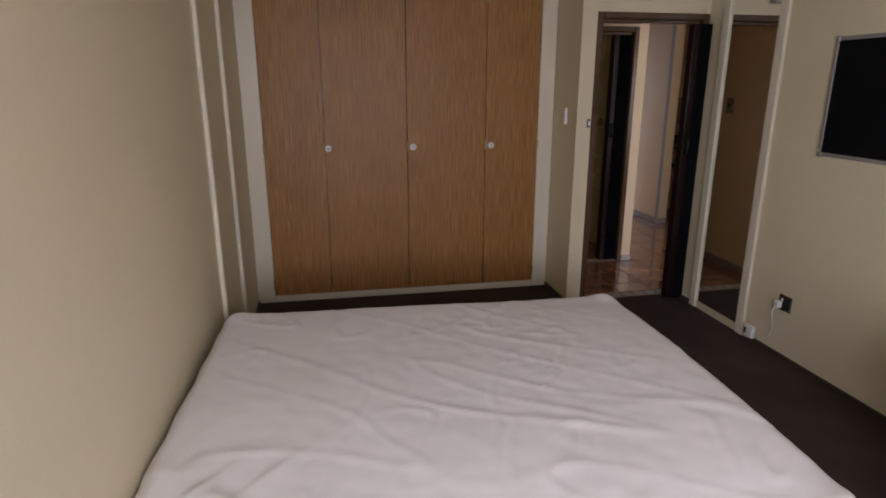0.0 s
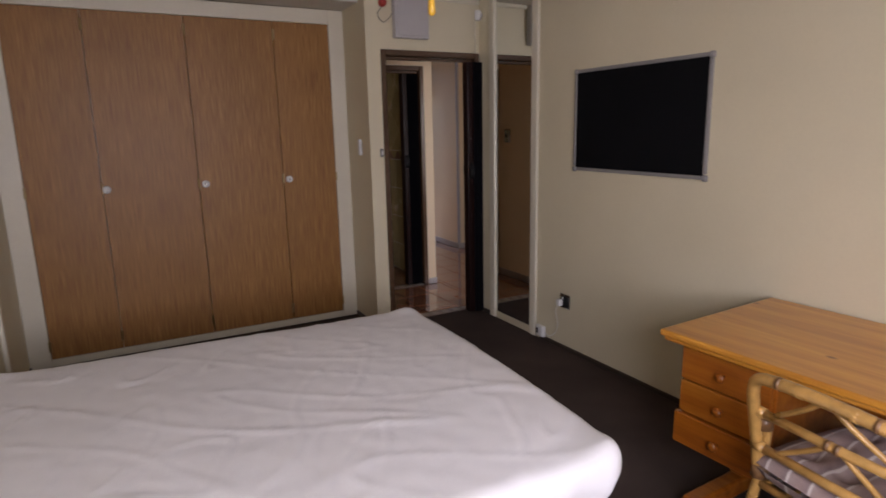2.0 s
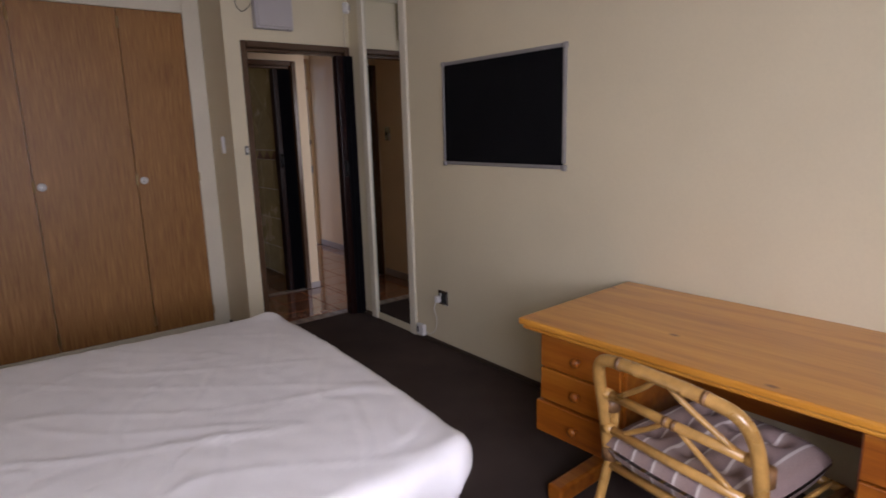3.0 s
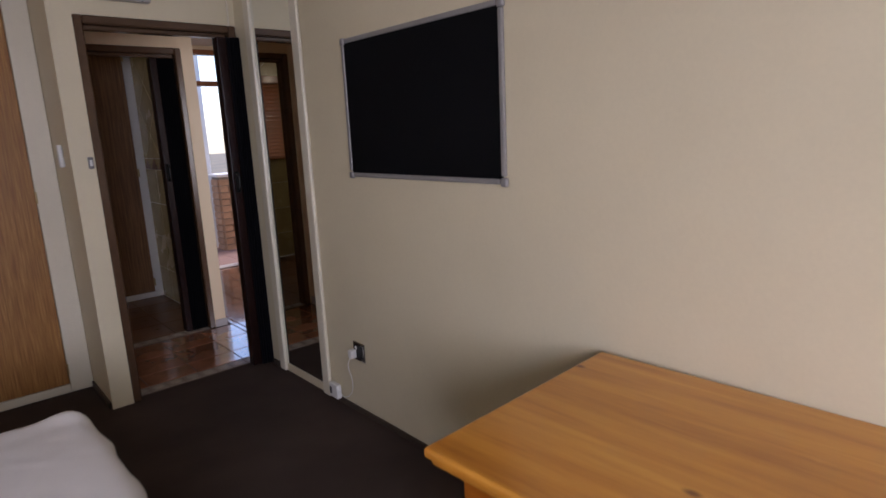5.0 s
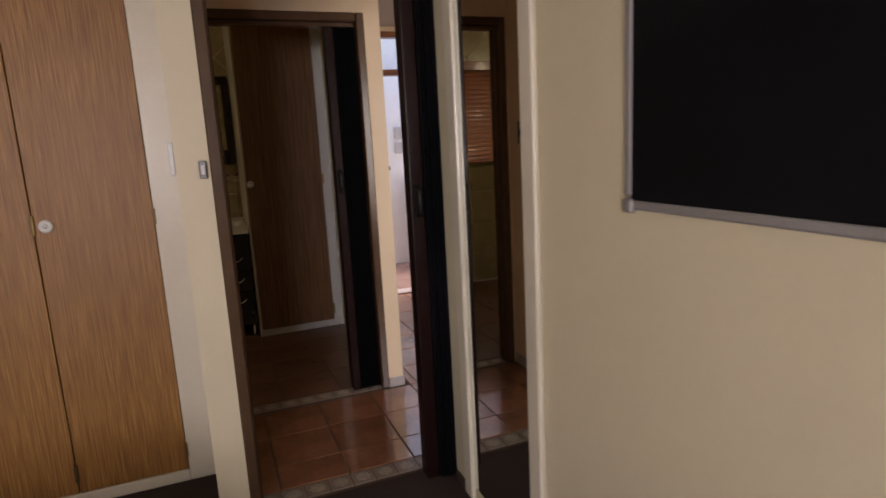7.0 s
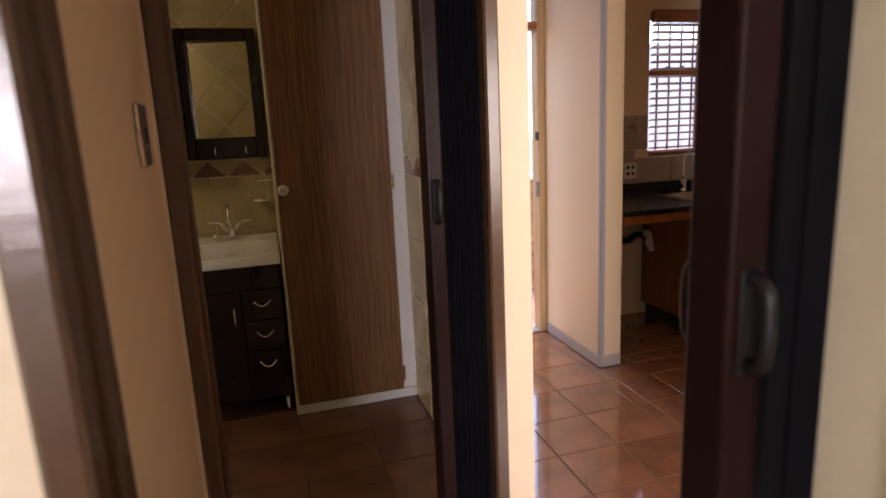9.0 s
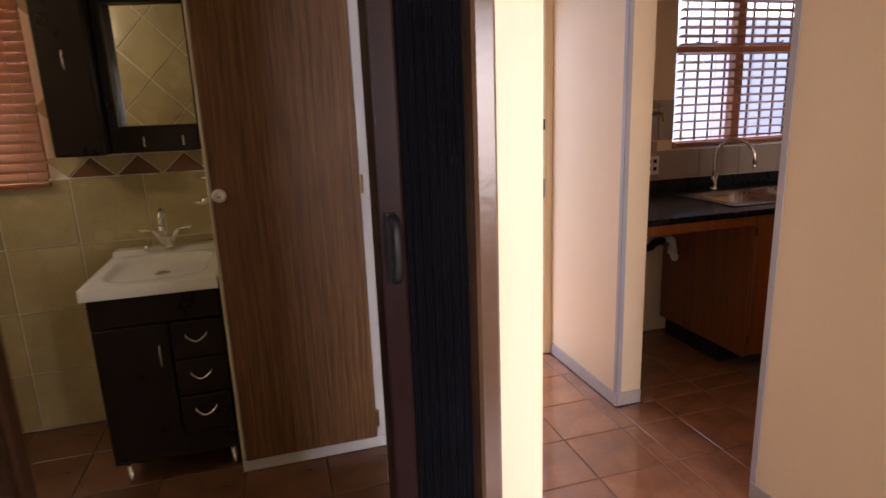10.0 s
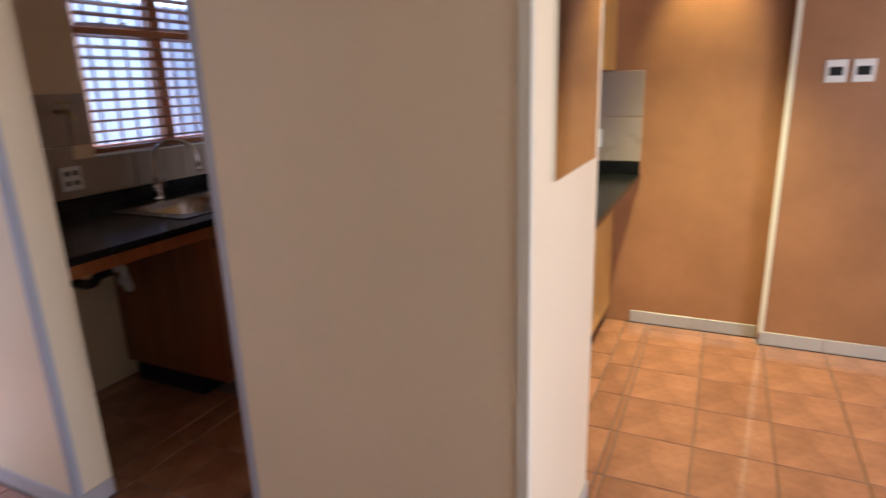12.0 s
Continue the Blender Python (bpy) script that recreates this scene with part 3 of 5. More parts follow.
# ---- bed ----
def sheet_mesh(lx, ly, top, drop):
    """A fitted sheet over a mattress: flat top with creases, rounded edges and sides that hang in soft folds."""
    nx, ny = 170, 140
    bm = bmesh.new()
    ex, ey = lx / 2 + drop, ly / 2 + drop
    grid = []
    for i in range(nx + 1):
        row = []
        for j in range(ny + 1):
            a, b = -ex + 2 * ex * i / nx, -ey + 2 * ey * j / ny
            R, r = 0.11, 0.055
            ix, iy = lx / 2 - R, ly / 2 - R
            dx, dy = max(0.0, abs(a) - ix), max(0.0, abs(b) - iy)
            d = math.hypot(dx, dy)
            o = min(drop, max(0.0, d - (R - r)))
            x, y = a, b
            down = 0.0
            n = noise.noise(Vector((a * 3.0, b * 3.0, 1.7)))
            if o > 0:
                if o < r * 1.57:
                    out, down = r * math.sin(o / r), r * (1 - math.cos(o / r))
                else:
                    out, down = r, r + (o - r * 1.57)
                fold = (0.022 * noise.noise(Vector((a * 6, b * 6, 4.0))) + 0.012 * math.sin((a * 1.3 - b) * 19) + 0.014 * noise.noise(Vector((a * 15, b * 15, 7.0)))) * min(1, down / 0.15)
                tuck = 0.11 * max(0.0, (down - 0.08) / 0.28) ** 1.2
                k = (R - r + out + fold - tuck) / d
                x = math.copysign(min(abs(a), ix) + dx * k, a)
                y = math.copysign(min(abs(b), iy) + dy * k, b)
            z = top - down + 0.02 * math.exp(-((abs(a) - lx / 2 + 0.05) ** 2 + (abs(b) - ly / 2 + 0.05) ** 2) / 0.004)
            # creases across the top
            u = a * 0.55 + b * 0.83
            v = a * 0.83 - b * 0.55
            rid = abs(noise.noise(Vector((u * 5.5, v * 1.3, 0.3))))
            rid2 = abs(noise.noise(Vector((u * 1.8 + 5, v * 6.0, 2.3))))
            edge = min(1.0, max(0.25, (min(lx / 2 - abs(x), ly / 2 - abs(y))) / 0.25 + 0.3))
            z += 0.006 * noise.noise(Vector((a * 1.7, b * 1.7, 9.0))) + (0.008 * max(0, 0.075 - rid) / 0.075 + 0.0055 * max(0, 0.06 - rid2) / 0.06) * edge * (0.5 + 1.2 * max(0, n))
            z += 0.0025 * noise.noise(Vector((a * 15, b * 15, 3.0)))
            if x > 0:
                x += 0.036 * (2 * x / lx) ** 3 * max(0.0, 1 - (2 * y / ly) ** 2)
            row.append(bm.verts.new((x, y, z)))
        grid.append(row)
    for i in range(nx):
        for j in range(ny):
            bm.faces.new((grid[i][j], grid[i + 1][j], grid[i + 1][j + 1], grid[i][j + 1]))
    return bm


bed = thing("bed", (0.374, 1.853, 0), "double bed with a creased white fitted sheet, against the wall", "bed", rz=-2.4)
part("sheet", sheet_mesh(1.93, 1.675, 0.563, 0.36), SHEET, bed, "creased white cotton sheet", True)
part("mattress", box(-0.88, -0.76, 0.27, 0.88, 0.76, 0.535, bevel=0.04, seg=3), WHITE, bed)
part("base", box(-0.84, -0.73, 0.09, 0.84, 0.73, 0.268, bevel=0.015), CUSHION, bed)
for x in (-0.8, 0.8):
    for y in (-0.62, 0.62):
        part("leg", lathe([(0.022, 0.002), (0.03, 0.09)], Matrix.Translation((x, y, 0)), 12), BLACK, bed)


# ---- desk ----
DZ = 0.735
desk = thing("desk", (1.82, 1.355, 0), "varnished orange pine desk with two drawer pedestals", "desk", rz=2.5)
L, W = 1.52, 0.755
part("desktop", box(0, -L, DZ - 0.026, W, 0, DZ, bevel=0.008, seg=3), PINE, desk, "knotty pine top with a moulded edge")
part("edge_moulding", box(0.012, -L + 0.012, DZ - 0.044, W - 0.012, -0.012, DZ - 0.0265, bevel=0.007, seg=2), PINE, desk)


def pedestal(y1, y0):
    body = part("pedestal", box(0.085, y0, 0.26, W - 0.06, y1, DZ - 0.0445, bevel=0.004), PINE_SHADED, desk)
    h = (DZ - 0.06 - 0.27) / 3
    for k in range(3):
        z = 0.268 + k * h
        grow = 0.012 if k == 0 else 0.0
        d = part("drawer", box(0.062 - grow, y0 + 0.008 - grow, z + 0.003, 0.0845, y1 - 0.008 + grow, z + h - 0.003, bevel=0.005, seg=2), PINE_SHADED, body)
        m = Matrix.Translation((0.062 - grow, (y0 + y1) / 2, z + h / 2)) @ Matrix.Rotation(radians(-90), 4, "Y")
        part("knob", lathe([(0.009, -0.002), (0.008, 0.008), (0.015, 0.014), (0.019, 0.022), (0.016, 0.030), (0.006, 0.034)], m, 16), PINE_SHADED, d, "turned pine knob", True)


pedestal(-0.055, -0.425)
pedestal(-1.105, -1.49)
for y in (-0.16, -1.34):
    part("leg", box(0.33, y - 0.03, 0.075, 0.43, y + 0.03, 0.259, bevel=0.006), PINE_SHADED, desk)
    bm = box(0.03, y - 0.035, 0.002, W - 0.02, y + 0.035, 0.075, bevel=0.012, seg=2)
    part("foot", bm, PINE_SHADED, desk, "pine sledge foot")
part("stretcher", box(0.36, -1.309, 0.12, 0.40, -0.191, 0.19, bevel=0.006), PINE_SHADED, desk)
part("back_panel", box(W - 0.09, -1.10, 0.33, W - 0.072, -0.42, DZ - 0.046, bevel=0.003), PINE_SHADED, desk)

# ---- rattan chair ----
ch = thing("rattan_chair", (1.66, 0.61, 0), "varnished rattan chair with a striped tufted cushion, pushed under the desk", "chair", rz=-6)
CW = 0.245
back = curve_pts([(0.03, CW + 0.0, 0.44), (0.01, CW + 0.005, 0.58), (-0.02, CW, 0.70), (-0.045, CW - 0.03, 0.765), (-0.055, CW - 0.10, 0.785), (-0.06, 0, 0.792), (-0.055, -CW + 0.10, 0.785), (-0.045, -CW + 0.03, 0.765), (-0.02, -CW, 0.70), (0.01, -CW - 0.005, 0.58), (0.03, -CW, 0.44)], 8)
part("back_hoop", tube(back, 0.0185, 12), RATTAN, ch, "thick bent rattan hoop", True)
for s in (-1, 1):
    leg = part("rear_leg", tube(curve_pts([(0.045, s * (CW - 0.012), 0.62), (0.03, s * (CW - 0.005), 0.42), (-0.02, s * (CW + 0.01), 0.2), (-0.075, s * (CW + 0.025), 0.004)], 6), 0.0155, 10), RATTAN, ch, smooth=True)
    for z in (0.60, 0.435):
        part("binding", tube([(0.035, s * (CW - 0.004), z - 0.022), (0.035, s * (CW - 0.004), z + 0.022)], 0.027, 12), BIND, leg, "dark rattan wrapping", True)
    part("front_leg", tube([(0.47, s * (CW + 0.005), 0.40), (0.485, s * (CW + 0.015), 0.004)], 0.0165, 10), RATTAN, ch, smooth=True)
    part("hoop_band", tube([(-0.057, s * 0.135 - 0.006, 0.7865), (-0.057, s * 0.135 + 0.006, 0.7865)], 0.0205, 12), BIND, ch, "dark node on the hoop", True)
    part("hoop_band", tube([(-0.057, s * 0.075 - 0.012, 0.789), (-0.057, s * 0.075 + 0.012, 0.789)], 0.0198, 12), RATTAN, ch, "", True)
    part("side_rail", tube([(0.03, s * CW, 0.395), (0.475, s * (CW + 0.004), 0.395)], 0.0145, 10), RATTAN, ch, smooth=True)
for z, sag in ((0.645, 0.0), (0.525, 0.0)):
    part("back_rail", tube([(0.0 + (0.66 - z) * 0.1, -CW, z), (-0.006 + (0.66 - z) * 0.1, 0, z), (0.0 + (0.66 - z) * 0.1, CW, z)], 0.0145, 10), RATTAN, ch, smooth=True)
for s in (-1, 1):
    part("cross_brace", tube(curve_pts([(-0.055, s * 0.012, 0.785), (-0.035, s * 0.075, 0.73), (0.0, s * 0.185, 0.652)], 5), 0.0085, 8), RATTAN, ch, smooth=True)
    part("cross_brace", tube(curve_pts([(-0.004, s * 0.012, 0.648), (0.004, s * 0.07, 0.60), (0.012, s * 0.175, 0.53)], 5), 0.0085, 8), RATTAN, ch, smooth=True)
    for x, z in ((0.0015, 0.645), (0.0135, 0.525)):
        part("binding", tube([(x, s * (CW - 0.03), z), (x, s * (CW + 0.004), z)], 0.0175, 12), RATTAN, ch, "rattan wrapping at the joint", True)
for y in (-0.014, 0.014):
    part("binding", tube([(-0.006, y - 0.006, 0.6455), (-0.006, y + 0.006, 0.6455)], 0.0165, 10), BIND, ch, "dark binding on the back rail", True)
part("front_rail", tube([(0.475, -CW, 0.395), (0.475, CW, 0.395)], 0.0145, 10), RATTAN, ch, smooth=True)
part("rear_rail", tube([(0.03, -CW, 0.395), (0.03, CW, 0.395)], 0.0145, 10), RATTAN, ch, smooth=True)
for k in range(7):
    y = -0.21 + k * 0.07
    part("seat_cane", tube([(0.03, y, 0.405), (0.475, y, 0.405)], 0.008, 6), RATTAN, ch)
part("foot_rail", tube([(0.0, -CW - 0.005, 0.16), (0.0, CW + 0.005, 0.16)], 0.011, 8), RATTAN, ch, smooth=True)


def cushion_mesh(w, d, h):
    bm = bmesh.new()
    n = 44
    for side in (1, -1):
        g = []
        for i in range(n + 1):
            row = []
            for j in range(n + 1):
                a, b = i / n * 2 - 1, j / n * 2 - 1
                edge = (1 - a ** 6) * (1 - b ** 6)
                tuft = 0
                for p in (-0.5, 0, 0.5):
                    for q in (-0.5, 0, 0.5):
                        tuft += math.exp(-((a - p) ** 2 + (b - q) ** 2) * 60)
                lump = 0.5 + 0.5 * abs(math.sin((a + 1) * math.pi)) * abs(math.sin((b + 1) * math.pi))
                z = side * (0.006 + h / 2 * max(0, edge) ** 0.5 * (0.72 + 0.35 * lump) * (1 - 0.6 * min(1, tuft)))
                k = 1 - 0.06 * (a * b) ** 2
                row.append(bm.verts.new((a * d / 2 * k, b * w / 2 * k, z)))
            g.append(row)
        for i in range(n):
            for j in range(n):
                bm.faces.new((g[i][j], g[i + 1][j], g[i + 1][j + 1], g[i][j + 1]))
    return bm


cu = thing("seat_cushion", (1.66 + 0.245, 0.61 - 0.005, 0.463), "tufted cushion in faded brown and cream stripes, on the rattan chair", "cushion", rz=-6)
part("pad", cushion_mesh(0.475, 0.50, 0.115), STRIPE, cu, smooth=True)
for p in (-0.5, 0, 0.5):
    for q in (-0.5, 0, 0.5):
        part("button", lathe([(0.010, 0.0), (0.010, 0.004), (0.005, 0.007)], Matrix.Translation((p * 0.235, q * 0.237, 0.021)), 10), CUSHION, cu, smooth=True)


# ---- fittings on the bedroom walls ----
def socket_plate(at, rz, label):
    """Local x runs along the wall, local y out of it."""
    s = thing("wall_socket", at, label, "socket", rz=rz)
    part("plate", box(-0.05, 0.0005, -0.05, 0.05, 0.008, 0.05, bevel=0.003), STEEL, s, "brushed steel cover plate")
    part("insert", box(-0.033, 0.0082, -0.034, 0.033, 0.011, 0.034, bevel=0.002), BLACK, s, "dark socket insert")
    part("rocker", box(0.008, 0.0112, 0.012, 0.026, 0.015, 0.03, bevel=0.002), WHITE, s)
    return s


socket_plate((2.604, 2.824, 0.345), 90, "steel wall socket with a white plug in it")
pl = thing("plug", (2.592, 2.852, 0.335), "white plug with a thin white lead, in the wall socket", "plug")
part("plug_body", box(-0.035, -0.018, -0.022, -0.001, 0.018, 0.022, bevel=0.006, seg=2), WHITE, pl)
part("lead", tube(curve_pts([(-0.03, 0, -0.015), (-0.045, 0.005, -0.06), (-0.03, 0.0, -0.14), (-0.02, 0.03, -0.22), (-0.02, 0.10, -0.27), (-0.02, 0.17, -0.255)], 6), 0.0025, 6), WHITE, pl, smooth=True)
dj = thing("junction_box", (2.588, 3.05, 0.075), "small white plastic junction box low on the wall", "junction box")
part("case", box(-0.03, -0.04, -0.04, 0.0, 0.04, 0.04, bevel=0.006, seg=2), WHITE, dj)
part("outlet", box(-0.0325, 0.012, -0.02, -0.0302, 0.03, 0.02, bevel=0.001), BLACK, dj)
sw = thing("light_switch", (1.667, 4.095, 1.385), "narrow white light switch on a dark back plate", "light switch")
part("plate", box(-0.006, -0.035, -0.058, -0.0005, 0.035, 0.058, bevel=0.002), STEEL, sw)
part("rocker", box(-0.024, -0.038, -0.058, -0.0062, -0.004, 0.058, bevel=0.003), WHITE, sw, "white rocker")
lt = thing("strike_plate", (1.752, 3.8925, 1.345), "small white latch keeper beside the door", "latch")
part("keeper", box(-0.012, -0.012, -0.03, 0.012, 0.0, 0.03, bevel=0.003), ALU, lt)
part("keeper_slot", box(-0.006, -0.0155, -0.016, 0.006, -0.0122, 0.016, bevel=0.002), WHITE, lt)
db = thing("distribution_box", (2.007, 3.899, 2.30), "grey enamelled distribution box above the door", "distribution box")
part("case", box(-0.135, -0.06, -0.15, 0.135, -0.001, 0.158, bevel=0.008, seg=2), GREYBOX, db)
part("lid", box(-0.12, -0.068, -0.135, 0.128, -0.0602, 0.15, bevel=0.004), GREYBOX, db)
for x in (-0.09, 0.09):
    part("screw", lathe([(0.005, 0), (0.005, 0.003), (0.002, 0.004)], Matrix.Translation((x, -0.058, -0.1465)) @ Matrix.Rotation(radians(180), 4, "X"), 8), ALU, db)
sr = thing("alarm_sounder", (1.80, 3.899, 2.385), "small red alarm sounder with a loop of wire", "alarm")
part("body", lathe([(0.03, 0.001), (0.03, 0.02), (0.022, 0.04), (0.012, 0.045)], Matrix.Rotation(radians(90), 4, "X"), 16), RED, sr, smooth=True)
part("wire", tube(curve_pts([(-0.01, -0.02, -0.03), (-0.04, -0.012, -0.08), (0.0, -0.008, -0.13), (0.05, -0.008, -0.10), (0.07, -0.01, -0.07)], 6), 0.0025, 6), BLACK, sr, smooth=True)
cd = thing("conduit", (2.566, 3.899, 2.075), "thin white cable conduit between sensor and door frame", "conduit")
part("pipe", tube([(0, -0.006, 0.0), (0, -0.006, 0.235)], 0.005, 8), TRIM, cd, smooth=True)
ms = thing("motion_sensor", (2.575, 3.885, 2.345), "white motion sensor in the wall corner", "sensor", rz=45)
part("case", box(-0.03, -0.035, -0.035, 0.03, 0.01, 0.04, bevel=0.01, seg=3), WHITE, ms)
part("lens", lathe([(0.02, 0.0), (0.018, 0.008), (0.008, 0.012)], Matrix.Translation((0, -0.034, 0)) @ Matrix.Rotation(radians(90), 4, "X"), 14), GREYBOX, ms, smooth=True)
fc = thing("fan_pull_cord", (0.852, 1.361, H), "ceiling fan pull cords with yellow wooden tassels", "pull cord")
part("rose", lathe([(0.07, -0.03), (0.075, -0.012), (0.06, -0.0005)], None, 24), WHITE, fc, smooth=True)
for dx, dy, zz in ((0.0, 0.0, 1.85), (0.05, 0.02, 1.93)):
    c = part("cord", tube([(dx, dy, -0.02), (dx, dy, zz - H + 0.03)], 0.0018, 6), WHITE, fc)
    part("tassel", lathe([(0.004, 0.034), (0.008, 0.026), (0.009, 0.0), (0.0105, -0.02), (0.006, -0.028)], Matrix.Translation((dx, dy, zz - H)), 12), YELLOW, fc, "yellow tassel", True)

# ---- bathroom ----
cl = thing("bathroom_closet", (2.33, 6.262, 0), "tall built-in closet with a wood-grain laminate door and white plinth", "closet")
part("plinth", box(-0.318, -0.004, 0.002, 0.318, 0.02, 0.055, bevel=0.003), WHITE, cl)
part("stile", box(0.246, -0.002, 0.056, 0.318, 0.02, HP - 0.002, bevel=0.003), WHITE, cl)
part("stile", box(-0.318, -0.002, 0.056, -0.304, 0.02, HP - 0.002, bevel=0.003), TRIM, cl)
part("side_panel", box(-0.318, 0.021, 0.002, -0.302, 0.69, HP - 0.002), TRIM, cl)
part("head_rail", box(-0.303, -0.002, 2.26, 0.245, 0.02, HP - 0.002), TRIM, cl)
laminate_door(cl, -0.303, 0.245, 0.058, 2.258, -0.278, 0.248, y=-0.016, finish=LAMINATE_DARK)

va = thing("vanity_unit", (1.76, 6.30, 0), "black-brown vanity unit with chrome handles on short chrome feet", "vanity unit")
part("body", box(-0.228, 0.02, 0.095, 0.238, 0.60, 0.80, bevel=0.004), DARKWOOD, va)
part("door", box(-0.224, 0.001, 0.115, 0.04, 0.0195, 0.675, bevel=0.005), DARKWOOD, va)
for k in range(3):
    d = part("drawer", box(0.045, 0.001, 0.205 + k * 0.157, 0.234, 0.0195, 0.358 + k * 0.157, bevel=0.005), DARKWOOD, va)
    z = 0.300 + k * 0.157
    part("handle", tube(curve_pts([(0.10, 0.0, z + 0.012), (0.108, -0.02, z), (0.14, -0.026, z - 0.018), (0.172, -0.02, z), (0.18, 0.0, z + 0.012)], 5), 0.0045, 8), CHROME, d, "chrome bow handle", True)
part("rail", box(-0.224, 0.001, 0.68, 0.234, 0.0195, 0.795, bevel=0.004), DARKWOOD, va)
part("handle", tube(curve_pts([(0.005, 0.0, 0.60), (0.005, -0.022, 0.585), (0.005, -0.026, 0.55), (0.005, -0.022, 0.515), (0.005, 0.0, 0.50)], 5), 0.0045, 8), CHROME, va, "chrome bow handle", True)
for x in (-0.185, 0.215):
    for y in (0.05, 0.56):
        part("foot", lathe([(0.014, 0.002), (0.009, 0.014), (0.013, 0.094)], Matrix.Translation((x, y, 0)), 12), CHROME, va, smooth=True)
ba = thing("wash_basin", (1.76, 6.30, 0.802), "white ceramic basin top on the vanity unit", "basin")


def basin_top(w0, w1, d0, d1, h):
    bm = bmesh.new()
    n = 40
    g = []
    for i in range(n + 1):
        row = []
        for j in range(n + 1):
            x, y = w0 + (w1 - w0) * i / n, d0 + (d1 - d0) * j / n
            u = (x - (w0 + w1) / 2) / ((w1 - w0) * 0.40)
            v = (y - (d0 + d1) / 2 + 0.03) / ((d1 - d0) * 0.34)
            r = (abs(u) ** 3.5 + abs(v) ** 3.5) ** (1 / 3.5)
            z = h - 0.036 * max(0, 1 - r ** 5) ** 0.5 + (0.018 if y > d1 - 0.09 else 0)
            row.append(bm.verts.new((x, y, z)))
        g.append(row)
    for i in range(n):
        for j in range(n):
            bm.faces.new((g[i][j], g[i + 1][j], g[i + 1][j + 1], g[i][j + 1]))
    for i in range(n):
        for a, b in ((g[i][0], g[i + 1][0]), (g[i + 1][n], g[i][n]), (g[n][i], g[n][i + 1]), (g[0][i + 1], g[0][i])):
            lo = [bm.verts.new((v.co.x, v.co.y, 0.0)) for v in (a, b)]
            bm.faces.new((a, lo[0], lo[1], b))
    return bm


bath_lamp = thing("ceiling_lamp", (0.40, 5.80, HP), "small white globe lamp on the bathroom ceiling", "ceiling lamp")
globe, _t, _p = nodes("lit_opal_globe")
_p.inputs["Emission Color"].default_value = (1, 0.86, 0.62, 1)
_p.inputs["Emission Strength"].default_value = 0.25
part("collar", lathe([(0.05, -0.03), (0.055, -0.0005)], None, 20), WHITE, bath_lamp)
part("globe", lathe([(0.02, -0.15), (0.06, -0.13), (0.075, -0.09), (0.06, -0.05), (0.045, -0.031)], None, 20), globe, bath_lamp, smooth=True)
lamp("bathroom_lamp", "POINT", Matrix.Translation((0.40, 5.80, HP - 0.22)), 0.85, (1, 0.86, 0.62), soft=0.06)
part("bowl", basin_top(-0.235, 0.245, -0.03, 0.62, 0.045), CERAMIC, ba, smooth=True)
part("drain", lathe([(0.032, 0.0), (0.030, 0.004), (0.02, 0.002), (0.004, 0.001)], Matrix.Translation((0.005, 0.265, 0.0092)), 18), CHROME, ba, "chrome waste ring", True)
part("waste_knob", tube([(-0.085, 0.535, 0.075), (-0.085, 0.50, 0.075)], 0.013, 12), CHROME, ba, "chrome pop-up waste knob", True)
part("waste_stem", tube([(-0.085, 0.52, 0.06), (-0.085, 0.52, 0.075)], 0.006, 8), CHROME, ba, smooth=True)


def mixer(name, at, label, rz=0.0, reach=0.12, high=0.10, drop=0.05):
    """A deck mixer: base, two lever handles in a V and a swan-neck spout reaching along -y."""
    f = thing(name, at, label, "tap", rz=rz)
    part("base", lathe([(0.026, 0.0005), (0.024, 0.012), (0.017, 0.03), (0.02, 0.05), (0.012, 0.058)], None, 18), CHROME, f, smooth=True)
    neck, r = high - reach / 2, reach / 2
    pts = [(0, 0, 0.045), (0, 0, neck * 0.6), (0, 0, neck)] + [(0, -r + r * math.cos(radians(k)), neck + r * math.sin(radians(k))) for k in range(15, 181, 15)] + [(0, -reach - 0.004, neck - drop)]
    part("spout", tube(pts, 0.0105, 12), CHROME, f, smooth=True)
    part("nozzle", tube([(0, -reach - 0.003, neck - drop + 0.012), (0, -reach - 0.005, neck - drop - 0.006)], 0.0125, 12), CHROME, f, smooth=True)
    for s in (-1, 1):
        h = part("valve", tube([(s * 0.010, 0, 0.022), (s * 0.036, -0.002, 0.062), (s * 0.052, -0.004, 0.085)], 0.011, 10), CHROME, f, smooth=True)
        part("lever", tube([(s * 0.046, -0.004, 0.086), (s * 0.085, -0.010, 0.090), (s * 0.112, -0.014, 0.092)], 0.0055, 8), CHROME, h, smooth=True)
    return f


mixer("basin_mixer", (1.76, 6.82, 0.867), "chrome basin mixer with two levers", reach=0.10, high=0.185, drop=0.03)
mc = thing("mirror_cabinet", (1.585, 6.955, 1.30), "black-brown bathroom cabinet with a framed mirror and hooks", "mirror cabinet")
part("cabinet_box", box(-0.19, -0.20, 0.0, 0.0, -0.001, 0.69, bevel=0.004), DARKWOOD, mc)
dd = part("cabinet_door", box(-0.187, -0.218, 0.004, -0.003, -0.201, 0.686, bevel=0.006), DARKWOOD, mc)
part("handle", tube(curve_pts([(-0.09, -0.219, 0.43), (-0.09, -0.24, 0.415), (-0.09, -0.244, 0.385), (-0.09, -0.24, 0.355), (-0.09, -0.219, 0.34)], 5), 0.0045, 8), CHROME, dd, "chrome bow handle", True)
